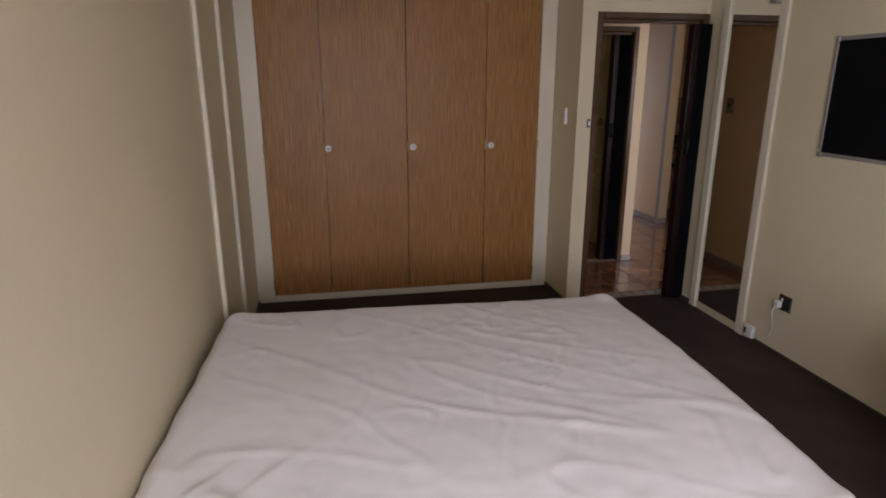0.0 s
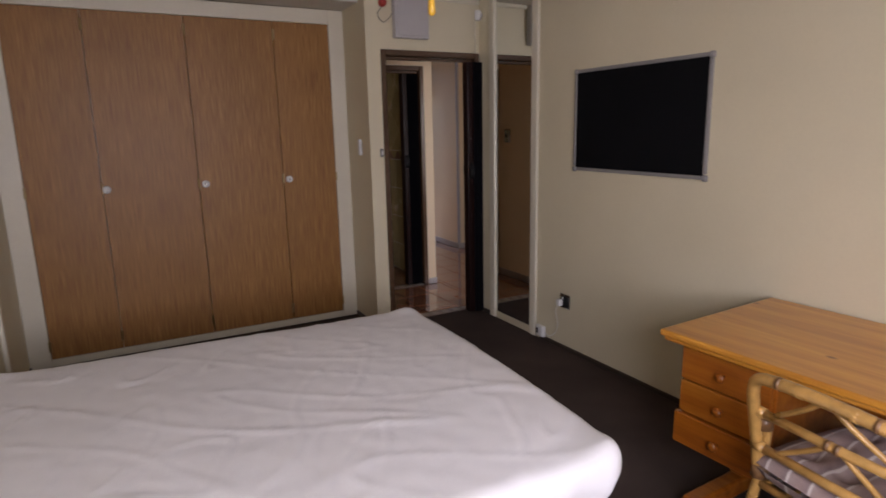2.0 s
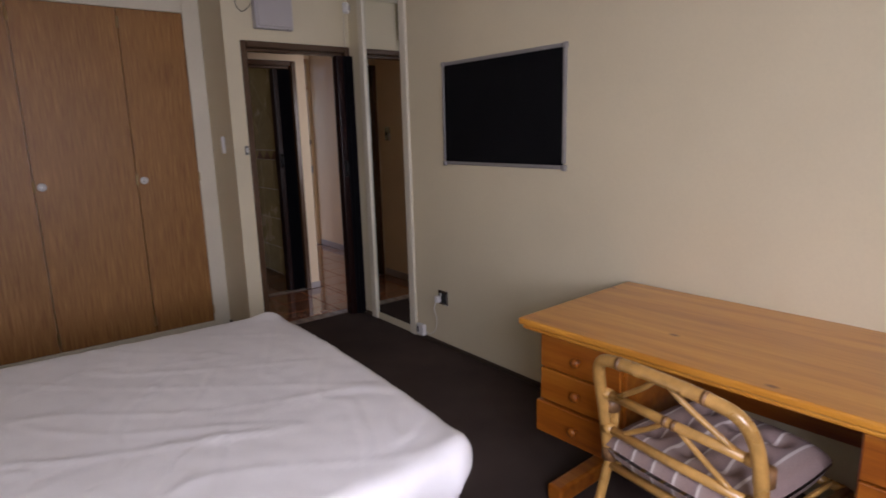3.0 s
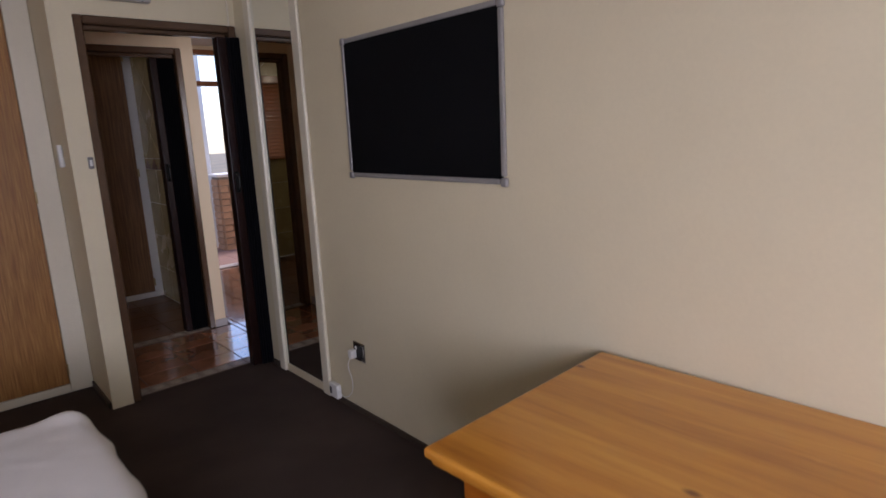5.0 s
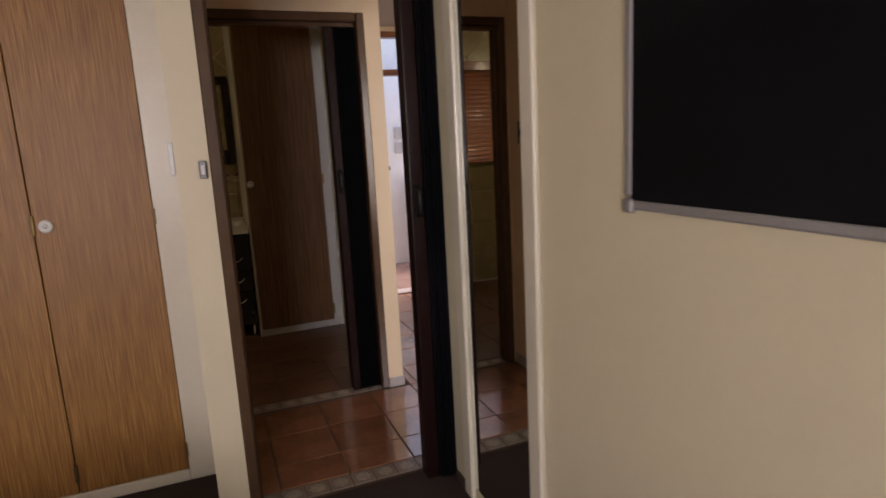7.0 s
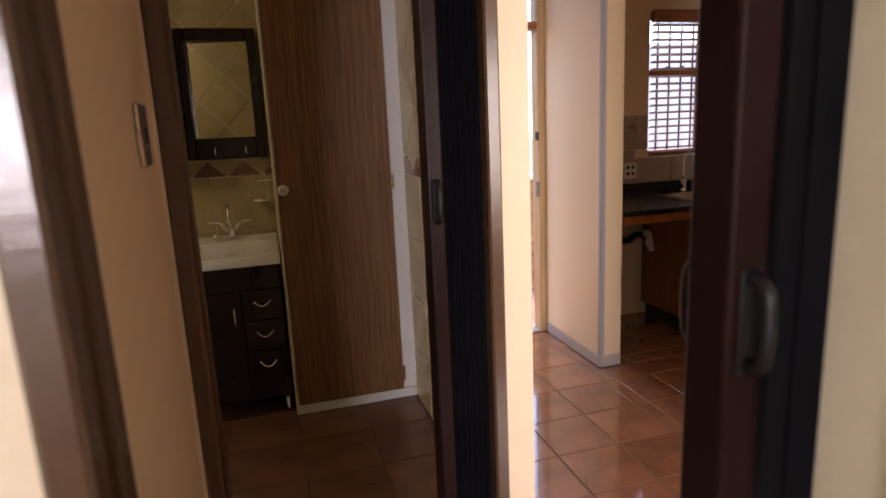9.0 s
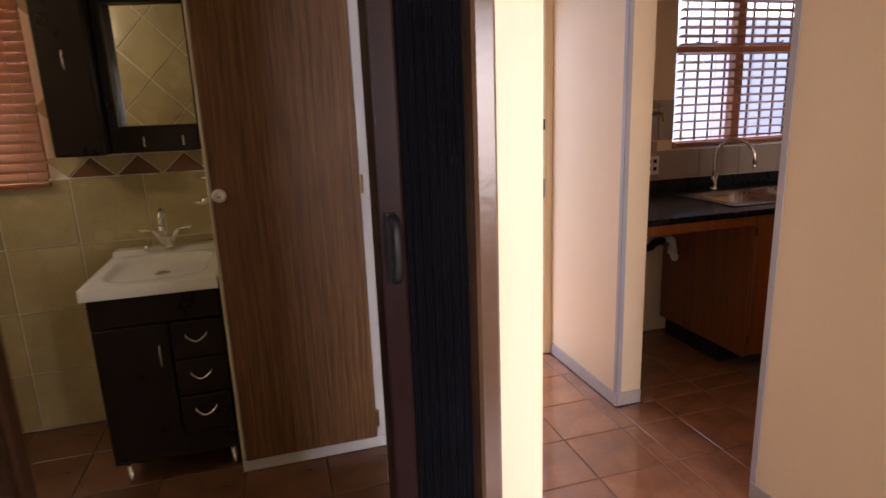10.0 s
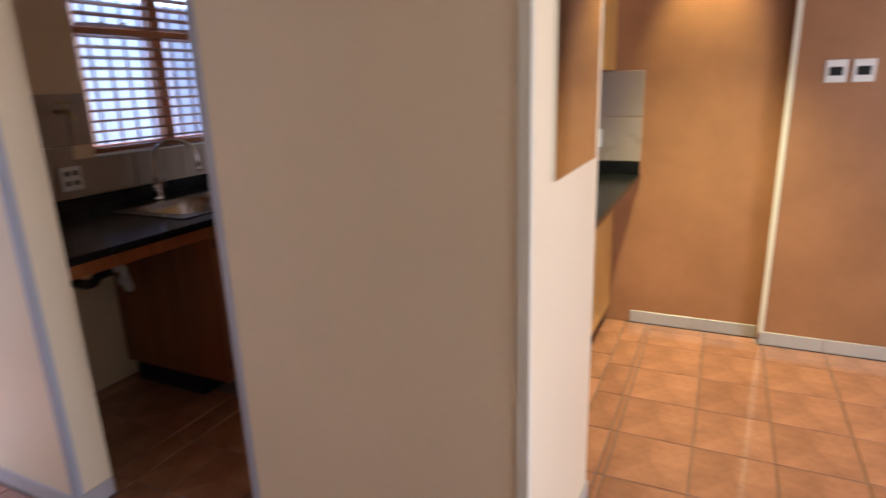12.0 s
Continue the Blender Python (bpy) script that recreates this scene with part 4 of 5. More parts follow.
for a, b, c, d in ((0.001, 0.042, 0.0, 0.69), (0.362, 0.41, 0.0, 0.69), (0.0425, 0.3615, 0.625, 0.69), (0.0425, 0.3615, 0.0, 0.115)):
    part("mirror_frame", box(a, -0.10, c, b, -0.001, d, bevel=0.006), DARKWOOD, mc)
glass = part("mirror_glass", box(-0.159, -0.0025, -0.254, 0.159, 0.0025, 0.254), MIRROR, mc, "mirror glass", at=(0.202, -0.062, 0.370))
glass.rotation_euler[2] = radians(-6.5)
for x in (0.14, 0.30):
    part("hook", tube(curve_pts([(x, -0.10, 0.075), (x, -0.125, 0.06), (x, -0.13, 0.035), (x, -0.118, 0.025)], 5), 0.005, 8), CHROME, mc, "chrome hook", True)
sd = thing("soap_holder", (1.93, 6.955, 1.06), "chrome soap holder on the tiled wall", "soap holder")
part("bracket", lathe([(0.02, 0.001), (0.018, 0.01), (0.009, 0.04)], Matrix.Rotation(radians(90), 4, "X"), 14), CHROME, sd, smooth=True)
part("dish", lathe([(0.03, -0.012), (0.05, -0.008), (0.055, 0.006), (0.05, 0.004), (0.03, -0.004)], Matrix.Translation((0, -0.075, 0)), 18), CHROME, sd, smooth=True)
tb = thing("towel_ring_bar", (1.93, 6.955, 1.165), "chrome towel bar on the tiled wall", "towel bar")
part("bar", tube([(-0.02, -0.05, 0), (0.08, -0.05, 0)], 0.006, 8), CHROME, tb, smooth=True)
part("post", tube([(-0.01, -0.001, 0), (-0.01, -0.052, 0)], 0.007, 8), CHROME, tb, smooth=True)

bw = thing("window_2", (1.025, 6.99, 1.2), "bathroom window behind a stained slat blind", "window", kind="structure")
for a in (-0.27, 0.235):
    part("window_frame", box(a, 0, 0, a + 0.035, 0.06, 0.9, bevel=0.004), FRAME, bw)
for z in (0.0, 0.865):
    part("window_frame", box(-0.2345, 0, z, 0.2345, 0.06, z + 0.035, bevel=0.004), FRAME, bw)
part("pane", box(-0.234, 0.028, 0.036, 0.234, 0.033, 0.864), GLASS, bw).visible_shadow = False


def slat_mesh(w, d, tilt):
    bm = bmesh.new()
    n = 4
    rows = []
    for k in range(n + 1):
        u = k / n - 0.5
        y, z = u * d, 0.0035 * (1 - 4 * u * u)
        c, s = math.cos(radians(tilt)), math.sin(radians(tilt))
        rows.append([(y * c - z * s, y * s + z * c), (y * c - (z - 0.0022) * s, y * s + (z - 0.0022) * c)])
    prof = [r[0] for r in rows] + [r[1] for r in reversed(rows)]
    a = [bm.verts.new((-w / 2, y, z)) for y, z in prof]
    b = [bm.verts.new((w / 2, y, z)) for y, z in prof]
    m = len(prof)
    for i in range(m):
        bm.faces.new((a[i], a[(i + 1) % m], b[(i + 1) % m], b[i]))
    bm.faces.new(a[::-1])
    bm.faces.new(b)
    return bm


def slat_blind(at, w, h, pitch, depth, tilt, label):
    bl = thing("slat_blind", at, label, "blind")
    me = mesh_of("slat", slat_mesh(w, depth, tilt), BLINDWOOD)
    n = int((h - 0.07) / pitch)
    for k in range(n):
        piece("slat", me, bl, (0, 0, 0.045 + k * pitch))
    part("bottom_rail", box(-w / 2, -depth * 0.45, 0.0, w / 2, depth * 0.45, 0.018, bevel=0.004), BLINDWOOD, bl)
    part("head_rail", box(-w / 2, -depth * 0.5, h - 0.062, w / 2, depth * 0.5, h + 0.02, bevel=0.004), BLINDWOOD, bl)
    for x in (-w * 0.38, 0, w * 0.38):
        part("ladder_cord", tube([(x, -depth * 0.52, 0.01), (x, -depth * 0.52, h)], 0.0015, 5), BLINDWOOD, bl)
    return bl


slat_blind((1.02, 6.93, 1.17), 0.57, 0.92, 0.042, 0.05, 66, "stained wooden slat blind almost closed over the bathroom window")

# ---- kitchen ----
kw = thing("window_3", (5.07, 7.04, 1.15), "brown kitchen window with a middle bar", "window", kind="structure")
for a, w in ((-0.488, 0.03), (-0.032, 0.064), (0.458, 0.03)):
    part("window_frame", box(a, 0, 0.001, a + w, 0.06, 0.968, bevel=0.004), BLINDWOOD, kw)
for z in (0.001, 0.555, 0.93):
    part("window_frame", box(-0.4575, 0.005, z, 0.4575, 0.055, z + 0.038, bevel=0.004), BLINDWOOD, kw)
part("pane", box(-0.457, 0.028, 0.04, 0.457, 0.033, 0.93), GLASS, kw).visible_shadow = False
for half in (-0.45, 0.04):
    for k in range(5):
        x = half + 0.008 + k * 0.0985
        part("burglar_bar", box(x - 0.007, 0.070, 0.0, x + 0.007, 0.076, 0.968, bevel=0.001), FRAME, kw)
    stay = part("window_stay", tube(curve_pts([(half + 0.05, -0.004, 0.60), (half + 0.13, -0.012, 0.606), (half + 0.22, -0.012, 0.604), (half + 0.27, -0.006, 0.618)], 5), 0.006, 8), BLACK, kw, "black casement stay", True)
    part("stay_peg", tube([(half + 0.13, -0.004, 0.594), (half + 0.13, -0.004, 0.618)], 0.006, 8), BLACK, stay, smooth=True)
part("window_sill", box(-0.488, -0.065, -0.008, 0.488, -0.002, 0.0, bevel=0.002), WHITE, kw)
slat_blind((5.07, 6.99, 1.165), 0.95, 0.95, 0.0487, 0.048, -14, "stained wooden slat blind turned open over the kitchen window")
ct = thing("worktop", (3.874, 6.235, 0.87), "black granite kitchen worktop with a cut-out for the sink", "worktop")
for sx0, sy0, sx1, sy1 in ((0.0, 0.0, 0.619, 0.755), (1.301, 0.0, 2.32, 0.755), (0.62, 0.0, 1.30, 0.13), (0.62, 0.56, 1.30, 0.755)):
    part("slab", box(sx0, sy0, 0.0, sx1, sy1, 0.03), GRANITE, ct)
part("upstand", box(0.0, 0.73, 0.0305, 2.32, 0.7555, 0.10, bevel=0.002), GRANITE, ct)
sk = thing("kitchen_sink", (4.494, 6.365, 0.90), "stainless steel sink with drainer set in the worktop", "sink")


def sink_mesh(w, d):
    bm = bmesh.new()
    nx, ny = 50, 32
    g = []
    for i in range(nx + 1):
        row = []
        for j in range(ny + 1):
            x, y = -0.02 + (w + 0.04) * i / nx, -0.02 + (d + 0.04) * j / ny
            z = 0.004
            for cx, hw2, dp in ((w * 0.33, w * 0.27, 0.14), (w * 0.82, w * 0.14, 0.09)):
                u, v = (x - cx) / hw2, (y - d / 2) / (d * 0.43)
                r = (abs(u) ** 4 + abs(v) ** 4) ** 0.25
                z -= dp * max(0, 1 - r ** 6) ** 0.5
            row.append(bm.verts.new((x, y, z)))
        g.append(row)
    for i in range(nx):
        for j in range(ny):
            bm.faces.new((g[i][j], g[i + 1][j], g[i + 1][j + 1], g[i][j + 1]))
    return bm


part("bowl", sink_mesh(0.68, 0.43), STEEL, sk, smooth=True)
mixer("kitchen_mixer", (4.78, 6.86, 0.901), "chrome swan-neck kitchen mixer behind the sink", rz=38, reach=0.21, high=0.30, drop=0.05)
kc = thing("sink_cabinet", (4.535, 6.455, 0), "orange timber sink cabinet on a dark plinth", "cabinet")
part("plinth", box(0.0, 0.0, 0.002, 1.65, 0.46, 0.10, bevel=0.002), BLACK, kc)
part("side_panel", box(0.0, -0.18, 0.101, 0.018, 0.52, 0.865, bevel=0.002), CUPBOARD, kc)
part("body", box(0.0185, -0.16, 0.101, 1.65, 0.52, 0.72), CUPBOARD, kc)
for k in range(4):
    d = part("door", box(0.02 + k * 0.41, -0.18, 0.105, 0.425 + k * 0.41, -0.161, 0.862, bevel=0.004), CUPBOARD, kc)
    for z in (0.2, 0.78):
        part("hinge", tube([(0.018 + k * 0.41, -0.184, z - 0.02), (0.018 + k * 0.41, -0.184, z + 0.02)], 0.005, 6), BLACK, d)
bt = thing("batten", (3.874, 6.245, 0.82), "timber batten under the worktop", "batten")
part("rail", box(0.0, 0.0, 0.0, 0.658, 0.02, 0.049, bevel=0.002), CUPBOARD, bt)
wp = thing("waste_pipe", (4.41, 6.84, 0.58), "white plastic waste trap with a black elbow under the worktop", "pipe")
part("trap", tube(curve_pts([(0.11, 0.0, -0.05), (0.10, -0.01, -0.06), (0.085, -0.01, -0.02), (0.08, -0.01, 0.04), (0.05, -0.01, 0.06), (0.01, -0.01, 0.05)], 6), 0.021, 12), PVC, wp, smooth=True)
part("collar", tube([(0.083, -0.01, -0.03), (0.083, -0.01, 0.0)], 0.028, 12), PVC, wp, smooth=True)
part("elbow", tube(curve_pts([(0.02, -0.01, 0.05), (-0.04, -0.01, 0.045), (-0.06, 0.0, 0.02), (-0.06, 0.06, 0.0), (-0.06, 0.155, 0.0)], 6), 0.023, 12), BLACK, wp, smooth=True)
ks = thing("kitchen_socket", (4.43, 6.985, 1.06), "white double wall socket above the worktop", "socket")
part("plate", box(-0.05, -0.009, -0.055, 0.05, -0.0005, 0.055, bevel=0.003), WHITE, ks)
for x, z in ((-0.02, 0.025), (0.02, 0.025), (-0.02, -0.02), (0.02, -0.02)):
    part("outlet", box(x - 0.011, -0.0125, z - 0.011, x + 0.011, -0.0092, z + 0.011, bevel=0.001), BLACK, ks)
kt = thing("bib_tap", (4.43, 6.985, 1.36), "brass bib tap on the splashback", "tap")
part("body", tube(curve_pts([(0, -0.0005, 0), (0, -0.05, 0.0), (0, -0.09, -0.005), (0.0, -0.105, -0.04)], 6), 0.011, 10), BRASS, kt, smooth=True)
part("lever", tube([(-0.03, -0.06, 0.04), (0.03, -0.06, 0.04)], 0.006, 8), BRASS, kt, smooth=True)
part("stem", tube([(0, -0.06, 0.005), (0, -0.06, 0.045)], 0.007, 8), BRASS, kt, smooth=True)
ke = thing("worktop", (4.61, 4.685, 0.87), "black granite worktop of the peninsula between kitchen and lounge", "worktop")
part("slab", box(0, 0, 0, 1.588, 0.62, 0.03, bevel=0.002), GRANITE, ke)
part("upstand", box(1.566, 0.006, 0.0305, 1.588, 0.62, 0.10, bevel=0.002), GRANITE, ke)
ka = thing("base_cabinet", (4.605, 4.838, 0), "honey timber base cabinet under the granite peninsula", "cabinet")
part("body", box(0, 0, 0.101, 1.585, 0.36, 0.869), HONEY, ka)
part("plinth", box(0.02, 0.03, 0.002, 1.585, 0.34, 0.10), BLACK, ka)
for k in range(4):
    part("panel", box(0.003 + k * 0.396, -0.018, 0.105, 0.393 + k * 0.396, -0.0005, 0.862, bevel=0.004), HONEY, ka)
kb = thing("wall_cabinet", (5.86, 4.85, 1.47), "honey timber wall cabinet above the worktop", "cabinet")
part("body", box(0, 0, 0, 0.338, 1.4, 0.75), HONEY, kb)
for k in range(3):
    part("door", box(-0.019, 0.004 + k * 0.465, 0.002, -0.0005, 0.46 + k * 0.465, 0.748, bevel=0.004), HONEY, kb)
k2 = thing("kitchen_socket", (6.188, 4.95, 1.10), "white wall socket above the granite worktop", "socket")
part("plate", box(-0.01, -0.045, -0.05, -0.0005, 0.045, 0.05, bevel=0.003), WHITE, k2)
part("outlet", box(-0.013, -0.02, -0.02, -0.0102, 0.02, 0.02, bevel=0.001), BLACK, k2)

# ---- passage and lounge fittings ----
ps = thing("light_switch", (1.7455, 4.722, 1.424), "steel light switch on the passage wall", "light switch")
part("plate", box(0.0005, -0.047, -0.064, 0.010, 0.047, 0.064, bevel=0.003), STEEL, ps)
part("rocker", box(0.0082, 0.005, -0.018, 0.013, 0.025, 0.018, bevel=0.002), BLACK, ps)
for y in (3.824, 3.714):
    s = thing("light_switch", (6.119, y, 1.425), "white lounge light switch with a dark rocker", "light switch", group="lounge switches")
    part("plate", box(-0.009, -0.045, -0.052, -0.0005, 0.045, 0.052, bevel=0.004), WHITE, s)
    part("rocker", box(-0.013, -0.028, -0.02, -0.0092, 0.028, 0.02, bevel=0.002), BLACK, s)
lm = thing("lounge_mirror", (4.235, 4.609, 1.21), "wall mirror in a thin cream edge beside the kitchen", "mirror")
part("glass", box(-0.25, -0.008, 0.0, 0.20, -0.0005, 1.0), MIRROR, lm, "mirror glass")
for y, name in ((4.40, "lounge_downlight"),):
    dl = thing("downlight", (6.04, y, HP), "small ceiling downlight; the one off the orange wall is an added floor fill", "downlight")
    part("ring", lathe([(0.045, -0.012), (0.055, -0.008), (0.055, -0.0005), (0.04, -0.0005), (0.04, -0.01)], None, 20), CHROME, dl, smooth=True)
    bulb, _t, _p = nodes("warm_bulb")
    _p.inputs["Emission Color"].default_value = (1, 0.72, 0.3, 1)
    _p.inputs["Emission Strength"].default_value = 12
    part("bulb", lathe([(0.036, -0.003), (0.03, -0.008), (0.012, -0.010)], None, 16), bulb, dl, smooth=True)
    lamp(name, "SPOT", look((6.04, y, HP - 0.03), (6.19, y, 1.3)), 10, (1, 0.83, 0.30), spot=52)
    # added fill that brightens the floor, given an unseen second fixture
    lamp(name + "_fill", "SPOT", look((5.5, y, HP - 0.03), (5.6, y - 0.1, 0.0)), 25, (1, 0.87, 0.38), spot=74)
    fill_fixture = copy_thing(dl, pose(5.5, y, HP))

# ---- yard outside ----
yard = structure("pavement", box(1.0, 7.05, -0.1, 7.6, 9.6, -0.012), MORTAR, "pink paved yard outside the door", "paving")
structure("wall_yard", box(1.0, 8.32, -0.012, 4.0, 8.45, 2.6), WHITE_WALL, "white painted yard wall", "wall")
mb = thing("meter_box", (3.85, 8.319, 1.40), "small grey meter boxes on the white yard wall", "meter box")
for z in (-0.12, 0.05):
    part("case", box(-0.04, -0.03, z, 0.04, -0.001, z + 0.13, bevel=0.004), GREYBOX, mb)
dw = structure("wall_dwarf", joined((3.95, 7.97, -0.012, 5.9, 8.20, 0.95)), MORTAR, "low face-brick wall with a pale coping", "wall")
part("coping", box(3.92, 7.94, 0.951, 5.92, 8.23, 0.99, bevel=0.006), WHITE_WALL, dw)
bk = mesh_of("brick", box(-0.109, -0.012, -0.038, 0.109, 0.012, 0.038, bevel=0.003), BRICK)
bh = mesh_of("half_brick", box(-0.052, -0.012, -0.038, 0.052, 0.012, 0.038, bevel=0.003), BRICK)
bs = mesh_of("brick", box(-0.012, -0.107, -0.038, 0.012, 0.107, 0.038, bevel=0.003), BRICK)
for r in range(11):
    z = 0.03 + r * 0.085
    for c in range(5):
        piece("brick", bk, dw, (4.058 + c * 0.226 + (0.113 if r % 2 else 0.0), 7.962, z))
    if r % 2:
        piece("half_brick", bh, dw, (4.0, 7.962, z))
    piece("brick", bs, dw, (3.942, 8.085, z))
fe = thing("panel_fence", (7.3, 9.3, -0.06), "white and pale blue panel fence beyond the yard", "fence")
for k in range(30):
    x = -2.4 + k * 0.16
    part("panel", box(x, 0, 0.0, x + 0.15, 0.03, 2.3, bevel=0.006), FENCE if x > -0.25 else WHITE_WALL if x < -0.55 else PINKWALL, fe)
part("post", box(-1.25, -0.08, 0.0, -1.15, -0.001, 2.4, bevel=0.01), BLINDWOOD, fe)

# ---- floor and wall tiles ----
GX, GY, PT = 3.655, 5.74, 0.292
ft = structure("floor_passage", joined((1.69, 4.02, -0.1, 2.735, 4.95, -0.006), (2.735, 1.55, -0.1, 6.2, 6.9, -0.006), (1.775, 3.961, -0.1, 2.603, 4.02, -0.006), (3.872, 6.9, -0.1, 6.2, 7.0, -0.006), (2.95, 6.9, -0.1, 3.74, 7.05, -0.008), (1.755, 4.95, -0.1, 2.617, 5.0, -0.006)), GROUT, "terracotta tiled floor of passage, entrance, kitchen and lounge", "tiled floor")
shared = {}


def floor_tile(x0, y0, x1, y1, parent, material, name="tile", z=-0.006, g=0.0023):
    x0, x1, y0, y1 = x0 + g, x1 - g, y0 + g, y1 - g
    if x1 - x0 < 0.015 or y1 - y0 < 0.015:
        return
    key = (round(x1 - x0, 3), round(y1 - y0, 3), material.name)
    if key not in shared:
        a, b = (x1 - x0) / 2, (y1 - y0) / 2
        shared[key] = mesh_of(name, box(-a, -b, 0, a, b, 0.0055, bevel=0.0025), material)
    piece(name, shared[key], parent, ((x0 + x1) / 2, (y0 + y1) / 2, z))


def tile_area(ax0, ay0, ax1, ay1, parent, material, gx, gy, pt, ptx=None):
    ptx = ptx or pt
    i0, i1 = math.floor((ax0 - gx) / ptx), math.ceil((ax1 - gx) / ptx)
    j0, j1 = math.floor((ay0 - gy) / pt), math.ceil((ay1 - gy) / pt)
    for i in range(i0, i1):
        for j in range(j0, j1):
            floor_tile(max(ax0, gx + i * ptx), max(ay0, gy + j * pt), min(ax1, gx + (i + 1) * ptx), min(ay1, gy + (j + 1) * pt), parent, material)


tile_area(1.70, 4.085, 2.735, 4.872, ft, TERRA, GX, GY, PT)
tile_area(2.735, 3.45, 3.73, 6.89, ft, TERRA, GX, GY, PT)
tile_area(3.73, 4.72, 6.2, 6.2, ft, TERRA, GX, GY, PT)
tile_area(3.88, 6.2, 4.6, 7.0, ft, TERRA, GX, GY, PT)
tile_area(3.73, 3.0, 6.11, 4.60, ft, TERRA, 4.975, GY, PT, 0.31)
tile_area(4.53, 4.60, 6.19, 4.72, ft, TERRA, 4.975, GY, PT, 0.31)
tile_area(6.11, 4.02, 6.19, 4.60, ft, TERRA, 4.975, GY, PT, 0.31)
tile_area(2.96, 6.89, 3.73, 7.03, ft, TERRA, GX, 6.89, 0.4)


def border_strip(x0, x1, y0, y1):
    """A patterned threshold strip: pale tiles with a darker lozenge and dots."""
    n = round((x1 - x0) / 0.1)
    for k in range(n):
        a, b = x0 + (x1 - x0) * k / n, x0 + (x1 - x0) * (k + 1) / n
        floor_tile(a, y0, b, y1, ft, DECOR, "decor_tile", g=0.0015)
        bm = bmesh.new()
        cx, cy, w, h = (a + b) / 2, (y0 + y1) / 2, (b - a) * 0.38, (y1 - y0) * 0.36
        vs = [bm.verts.new((cx + w * math.cos(t * math.pi / 8) * (1 if t % 2 == 0 else 0.72), cy + h * math.sin(t * math.pi / 8) * (1 if t % 2 == 0 else 0.72), 0.0004)) for t in range(16)]
        lo = [bm.verts.new((v.co.x, v.co.y, -0.0008)) for v in vs]
        bm.faces.new(vs)
        for i in range(16):
            bm.faces.new((vs[i], lo[i], lo[(i + 1) % 16], vs[(i + 1) % 16]))
        part("motif", bm, DECOR_D, ft)


border_strip(1.80, 2.58, 3.985, 4.083)
border_strip(1.80, 2.60, 4.90, 4.995)
fb = structure("floor_bathroom", box(-0.2, 5.0, -0.1, 2.65, 6.96, -0.006), GROUT, "brown tiled bathroom floor", "tiled floor")
tile_area(0.6, 5.0, 2.648, 6.955, fb, BATHFLOOR, 2.02, 5.0, 0.33)
tile_area(2.6, 7.06, 4.4, 8.31, yard, PAVING, 2.6, 7.06, 0.4)


def wall_tile(parent, corners, material, out, depth=0.005):
    """One tile from its corner points on the wall, raised along out."""
    bm = bmesh.new()
    c = sum((Vector(p) for p in corners), Vector()) / len(corners)
    lo = [bm.verts.new(Vector(p)) for p in corners]
    hi = [bm.verts.new(Vector(p) + (c - Vector(p)).normalized() * 0.002 + Vector(out) * depth) for p in corners]
    n = len(corners)
    for i in range(n):
        bm.faces.new((lo[i], lo[(i + 1) % n], hi[(i + 1) % n], hi[i]))
    bm.faces.new(hi)
    part("tile", bm, material, parent)


def clip_poly(poly, lo, hi, axis):
    """Cut a polygon in the wall plane to lo..hi along axis."""
    for bound, keep in ((lo, lambda v: v >= lo), (hi, lambda v: v <= hi)):
        out = []
        for i, p in enumerate(poly):
            q = poly[(i + 1) % len(poly)]
            if keep(p[axis]):
                out.append(p)
            if keep(p[axis]) != keep(q[axis]):
                t = (bound - p[axis]) / (q[axis] - p[axis])
                out.append((p[0] + (q[0] - p[0]) * t, p[1] + (q[1] - p[1]) * t))
        poly = out
        if len(poly) < 3:
            return []
    return poly


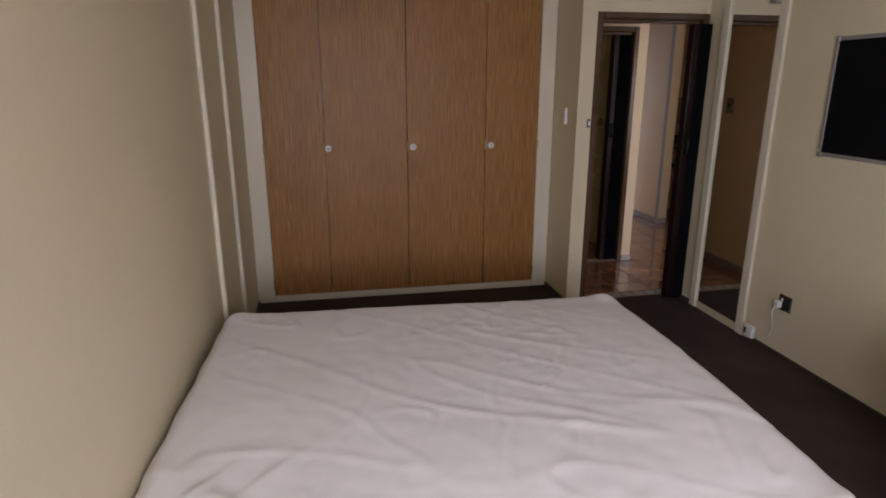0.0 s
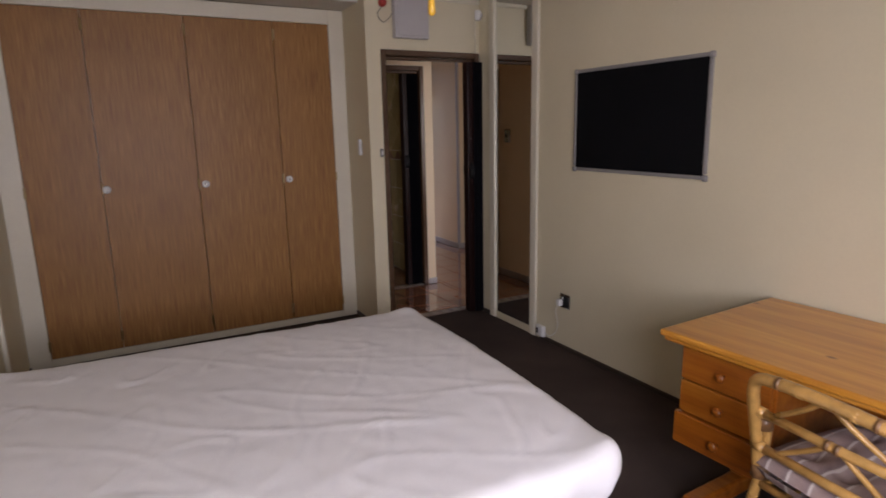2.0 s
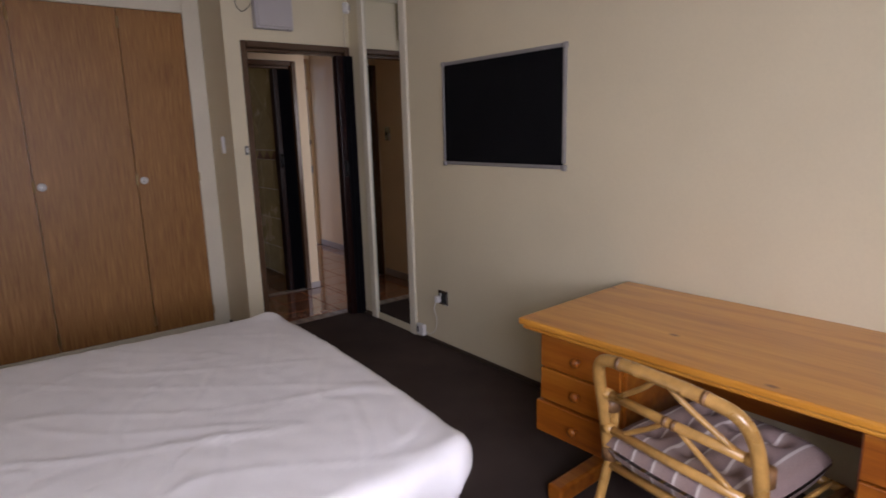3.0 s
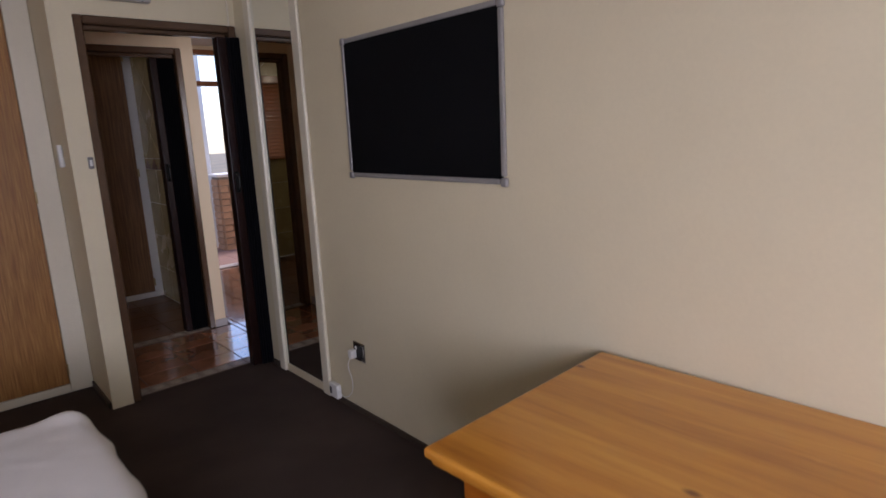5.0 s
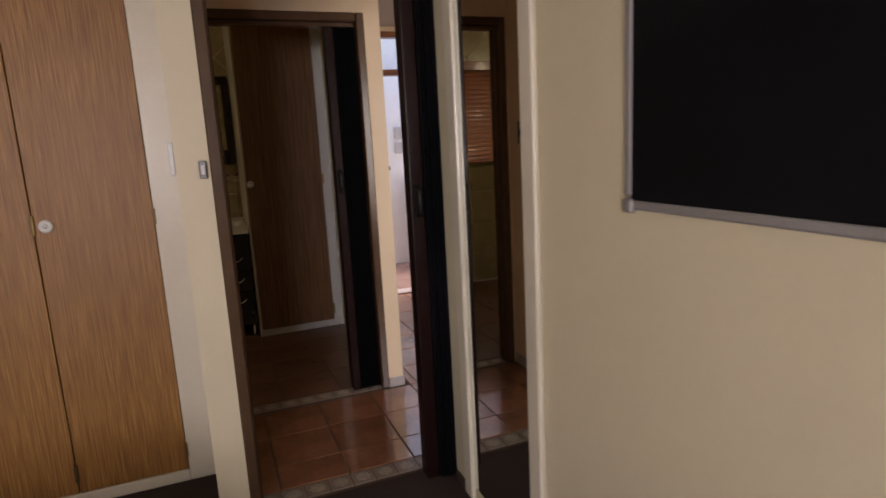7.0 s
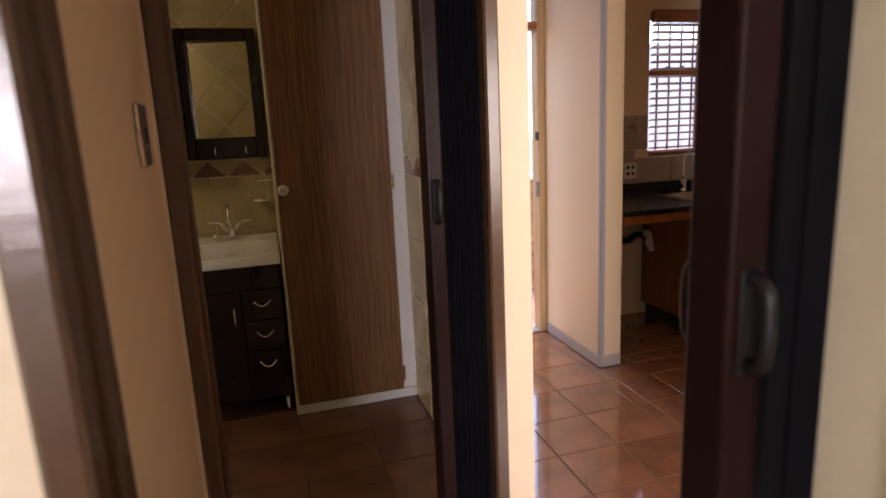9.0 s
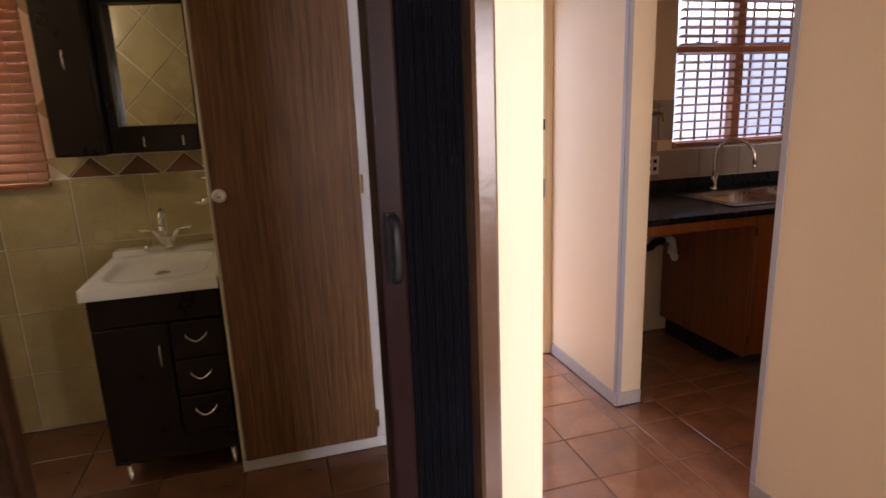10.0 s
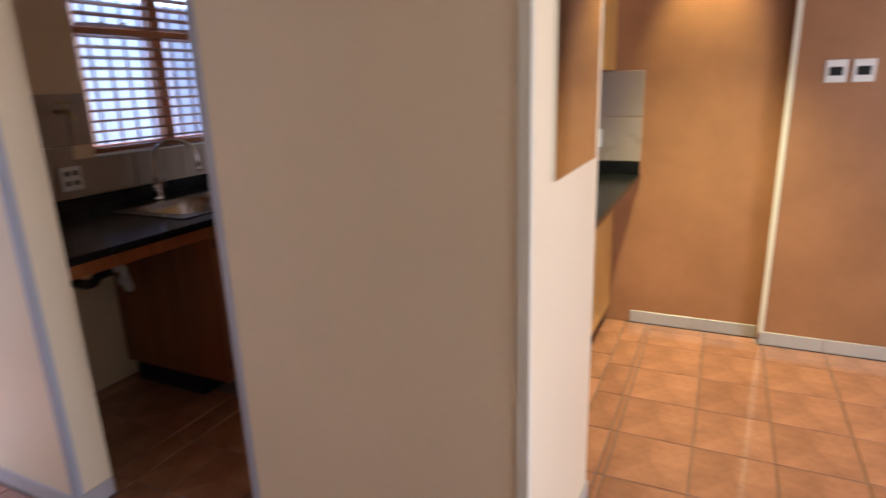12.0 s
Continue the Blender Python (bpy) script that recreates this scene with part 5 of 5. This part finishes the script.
def tiled_wall(parent, place, out, u0, u1, z0, zb, zt, z1, pt=0.302, g=0.0055, phase=0.0, hole=None):
    """Square tiles up to zb, a border of triangles to zt, tiles on the diagonal above."""
    def emit(poly, material):
        poly = clip_poly(clip_poly(poly, u0 + g, u1 - g, 0), z0, z1, 1) if poly else []
        if hole and poly:
            cu, cz = sum(p[0] for p in poly) / len(poly), sum(p[1] for p in poly) / len(poly)
            if hole[0] < cu < hole[1] and hole[2] < cz < hole[3]:
                return
            if cz > hole[2] and cz < hole[3]:
                poly = clip_poly(poly, hole[1], u1 - g, 0) if cu > hole[1] else clip_poly(poly, u0 + g, hole[0], 0)
        if len(poly) >= 3 and abs(sum(poly[i][0] * poly[(i + 1) % len(poly)][1] - poly[(i + 1) % len(poly)][0] * poly[i][1] for i in range(len(poly)))) > 0.0006:
            wall_tile(parent, [place(u, z) for u, z in poly], material, out)
    k = math.floor((u0 - phase) / pt)
    while phase + k * pt < u1:
        a, b = phase + k * pt + g / 2, phase + (k + 1) * pt - g / 2
        z = zb
        while z > z0:
            emit([(a, max(z0, z - pt + g)), (b, max(z0, z - pt + g)), (b, z), (a, z)], BATHTILE)
            z -= pt
        k += 1
    w = (zt - zb) * 2
    k = math.floor(u0 / w) - 1
    while k * w < u1:
        a = k * w
        emit([(a + g, zb + g), (a + w - g, zb + g), (a + w / 2, zt - g)], BROWNTILE)
        emit([(a + w / 2 + g, zt - g / 2), (a + w, zb + g * 1.4), (a + w * 1.5 - g, zt - g / 2)], BATHTILE)
        k += 1
    q = pt * math.sqrt(0.5)
    for i in range(math.floor(u0 / (2 * q)) - 1, math.ceil(u1 / (2 * q)) + 1):
        for j in range(0, 12):
            cu, cz = 2 * q * i + (q if j % 2 else 0), zt + j * q
            poly = [(cu - q + g, cz), (cu, cz - q + g), (cu + q - g, cz), (cu, cz + q - g)]
            emit(clip_poly(poly, zt + g / 2, z1, 1), BATHTILE)


def thing_by_name(name):
    return bpy.data.objects[name]


tiled_wall(thing_by_name("wall_bathroom_north"), lambda u, z: (u, 6.9598, z), (0, -1, 0), 0.1, 2.02, 0.01, 1.193, 1.291, HP - 0.02, phase=1.372, hole=(0.75, 1.30, 1.2, 2.1))
tiled_wall(thing_by_name("wall_bathroom_lining"), lambda u, z: (2.6498, u, z), (-1, 0, 0), 5.01, 6.255, 0.01, 1.193, 1.291, HP - 0.02, phase=5.05)
tiled_wall(thing_by_name("wall_bathroom_south"), lambda u, z: (u, 5.1002, z), (0, 1, 0), 0.1, 1.68, 0.01, 1.193, 1.291, HP - 0.02, phase=0.1)
kn = thing_by_name("wall_kitchen_north")
for i in range(8):
    for j in range(2):
        a, b = 3.876 + i * 0.30, 3.876 + (i + 1) * 0.30 - 0.004
        z0, z1 = 0.972 + j * 0.235, 0.972 + (j + 1) * 0.235 - 0.004
        if j == 1 and b > 4.58:
            b = min(b, 4.578)
        if j == 0:
            z1 = min(z1, 1.142) if b > 4.58 else z1
        if b - a > 0.03:
            part("tile", box(a, 6.992, z0, b, 6.9997, z1, bevel=0.0015), KTILE, kn)
le = thing_by_name("wall_lounge_east")
for i in range(6):
    for j in range(2):
        part("tile", box(6.192, 4.69 + i * 0.30, 0.972 + j * 0.248, 6.1997, 4.69 + (i + 1) * 0.30 - 0.004, 0.972 + (j + 1) * 0.248 - 0.004, bevel=0.0015), KTILE, le)
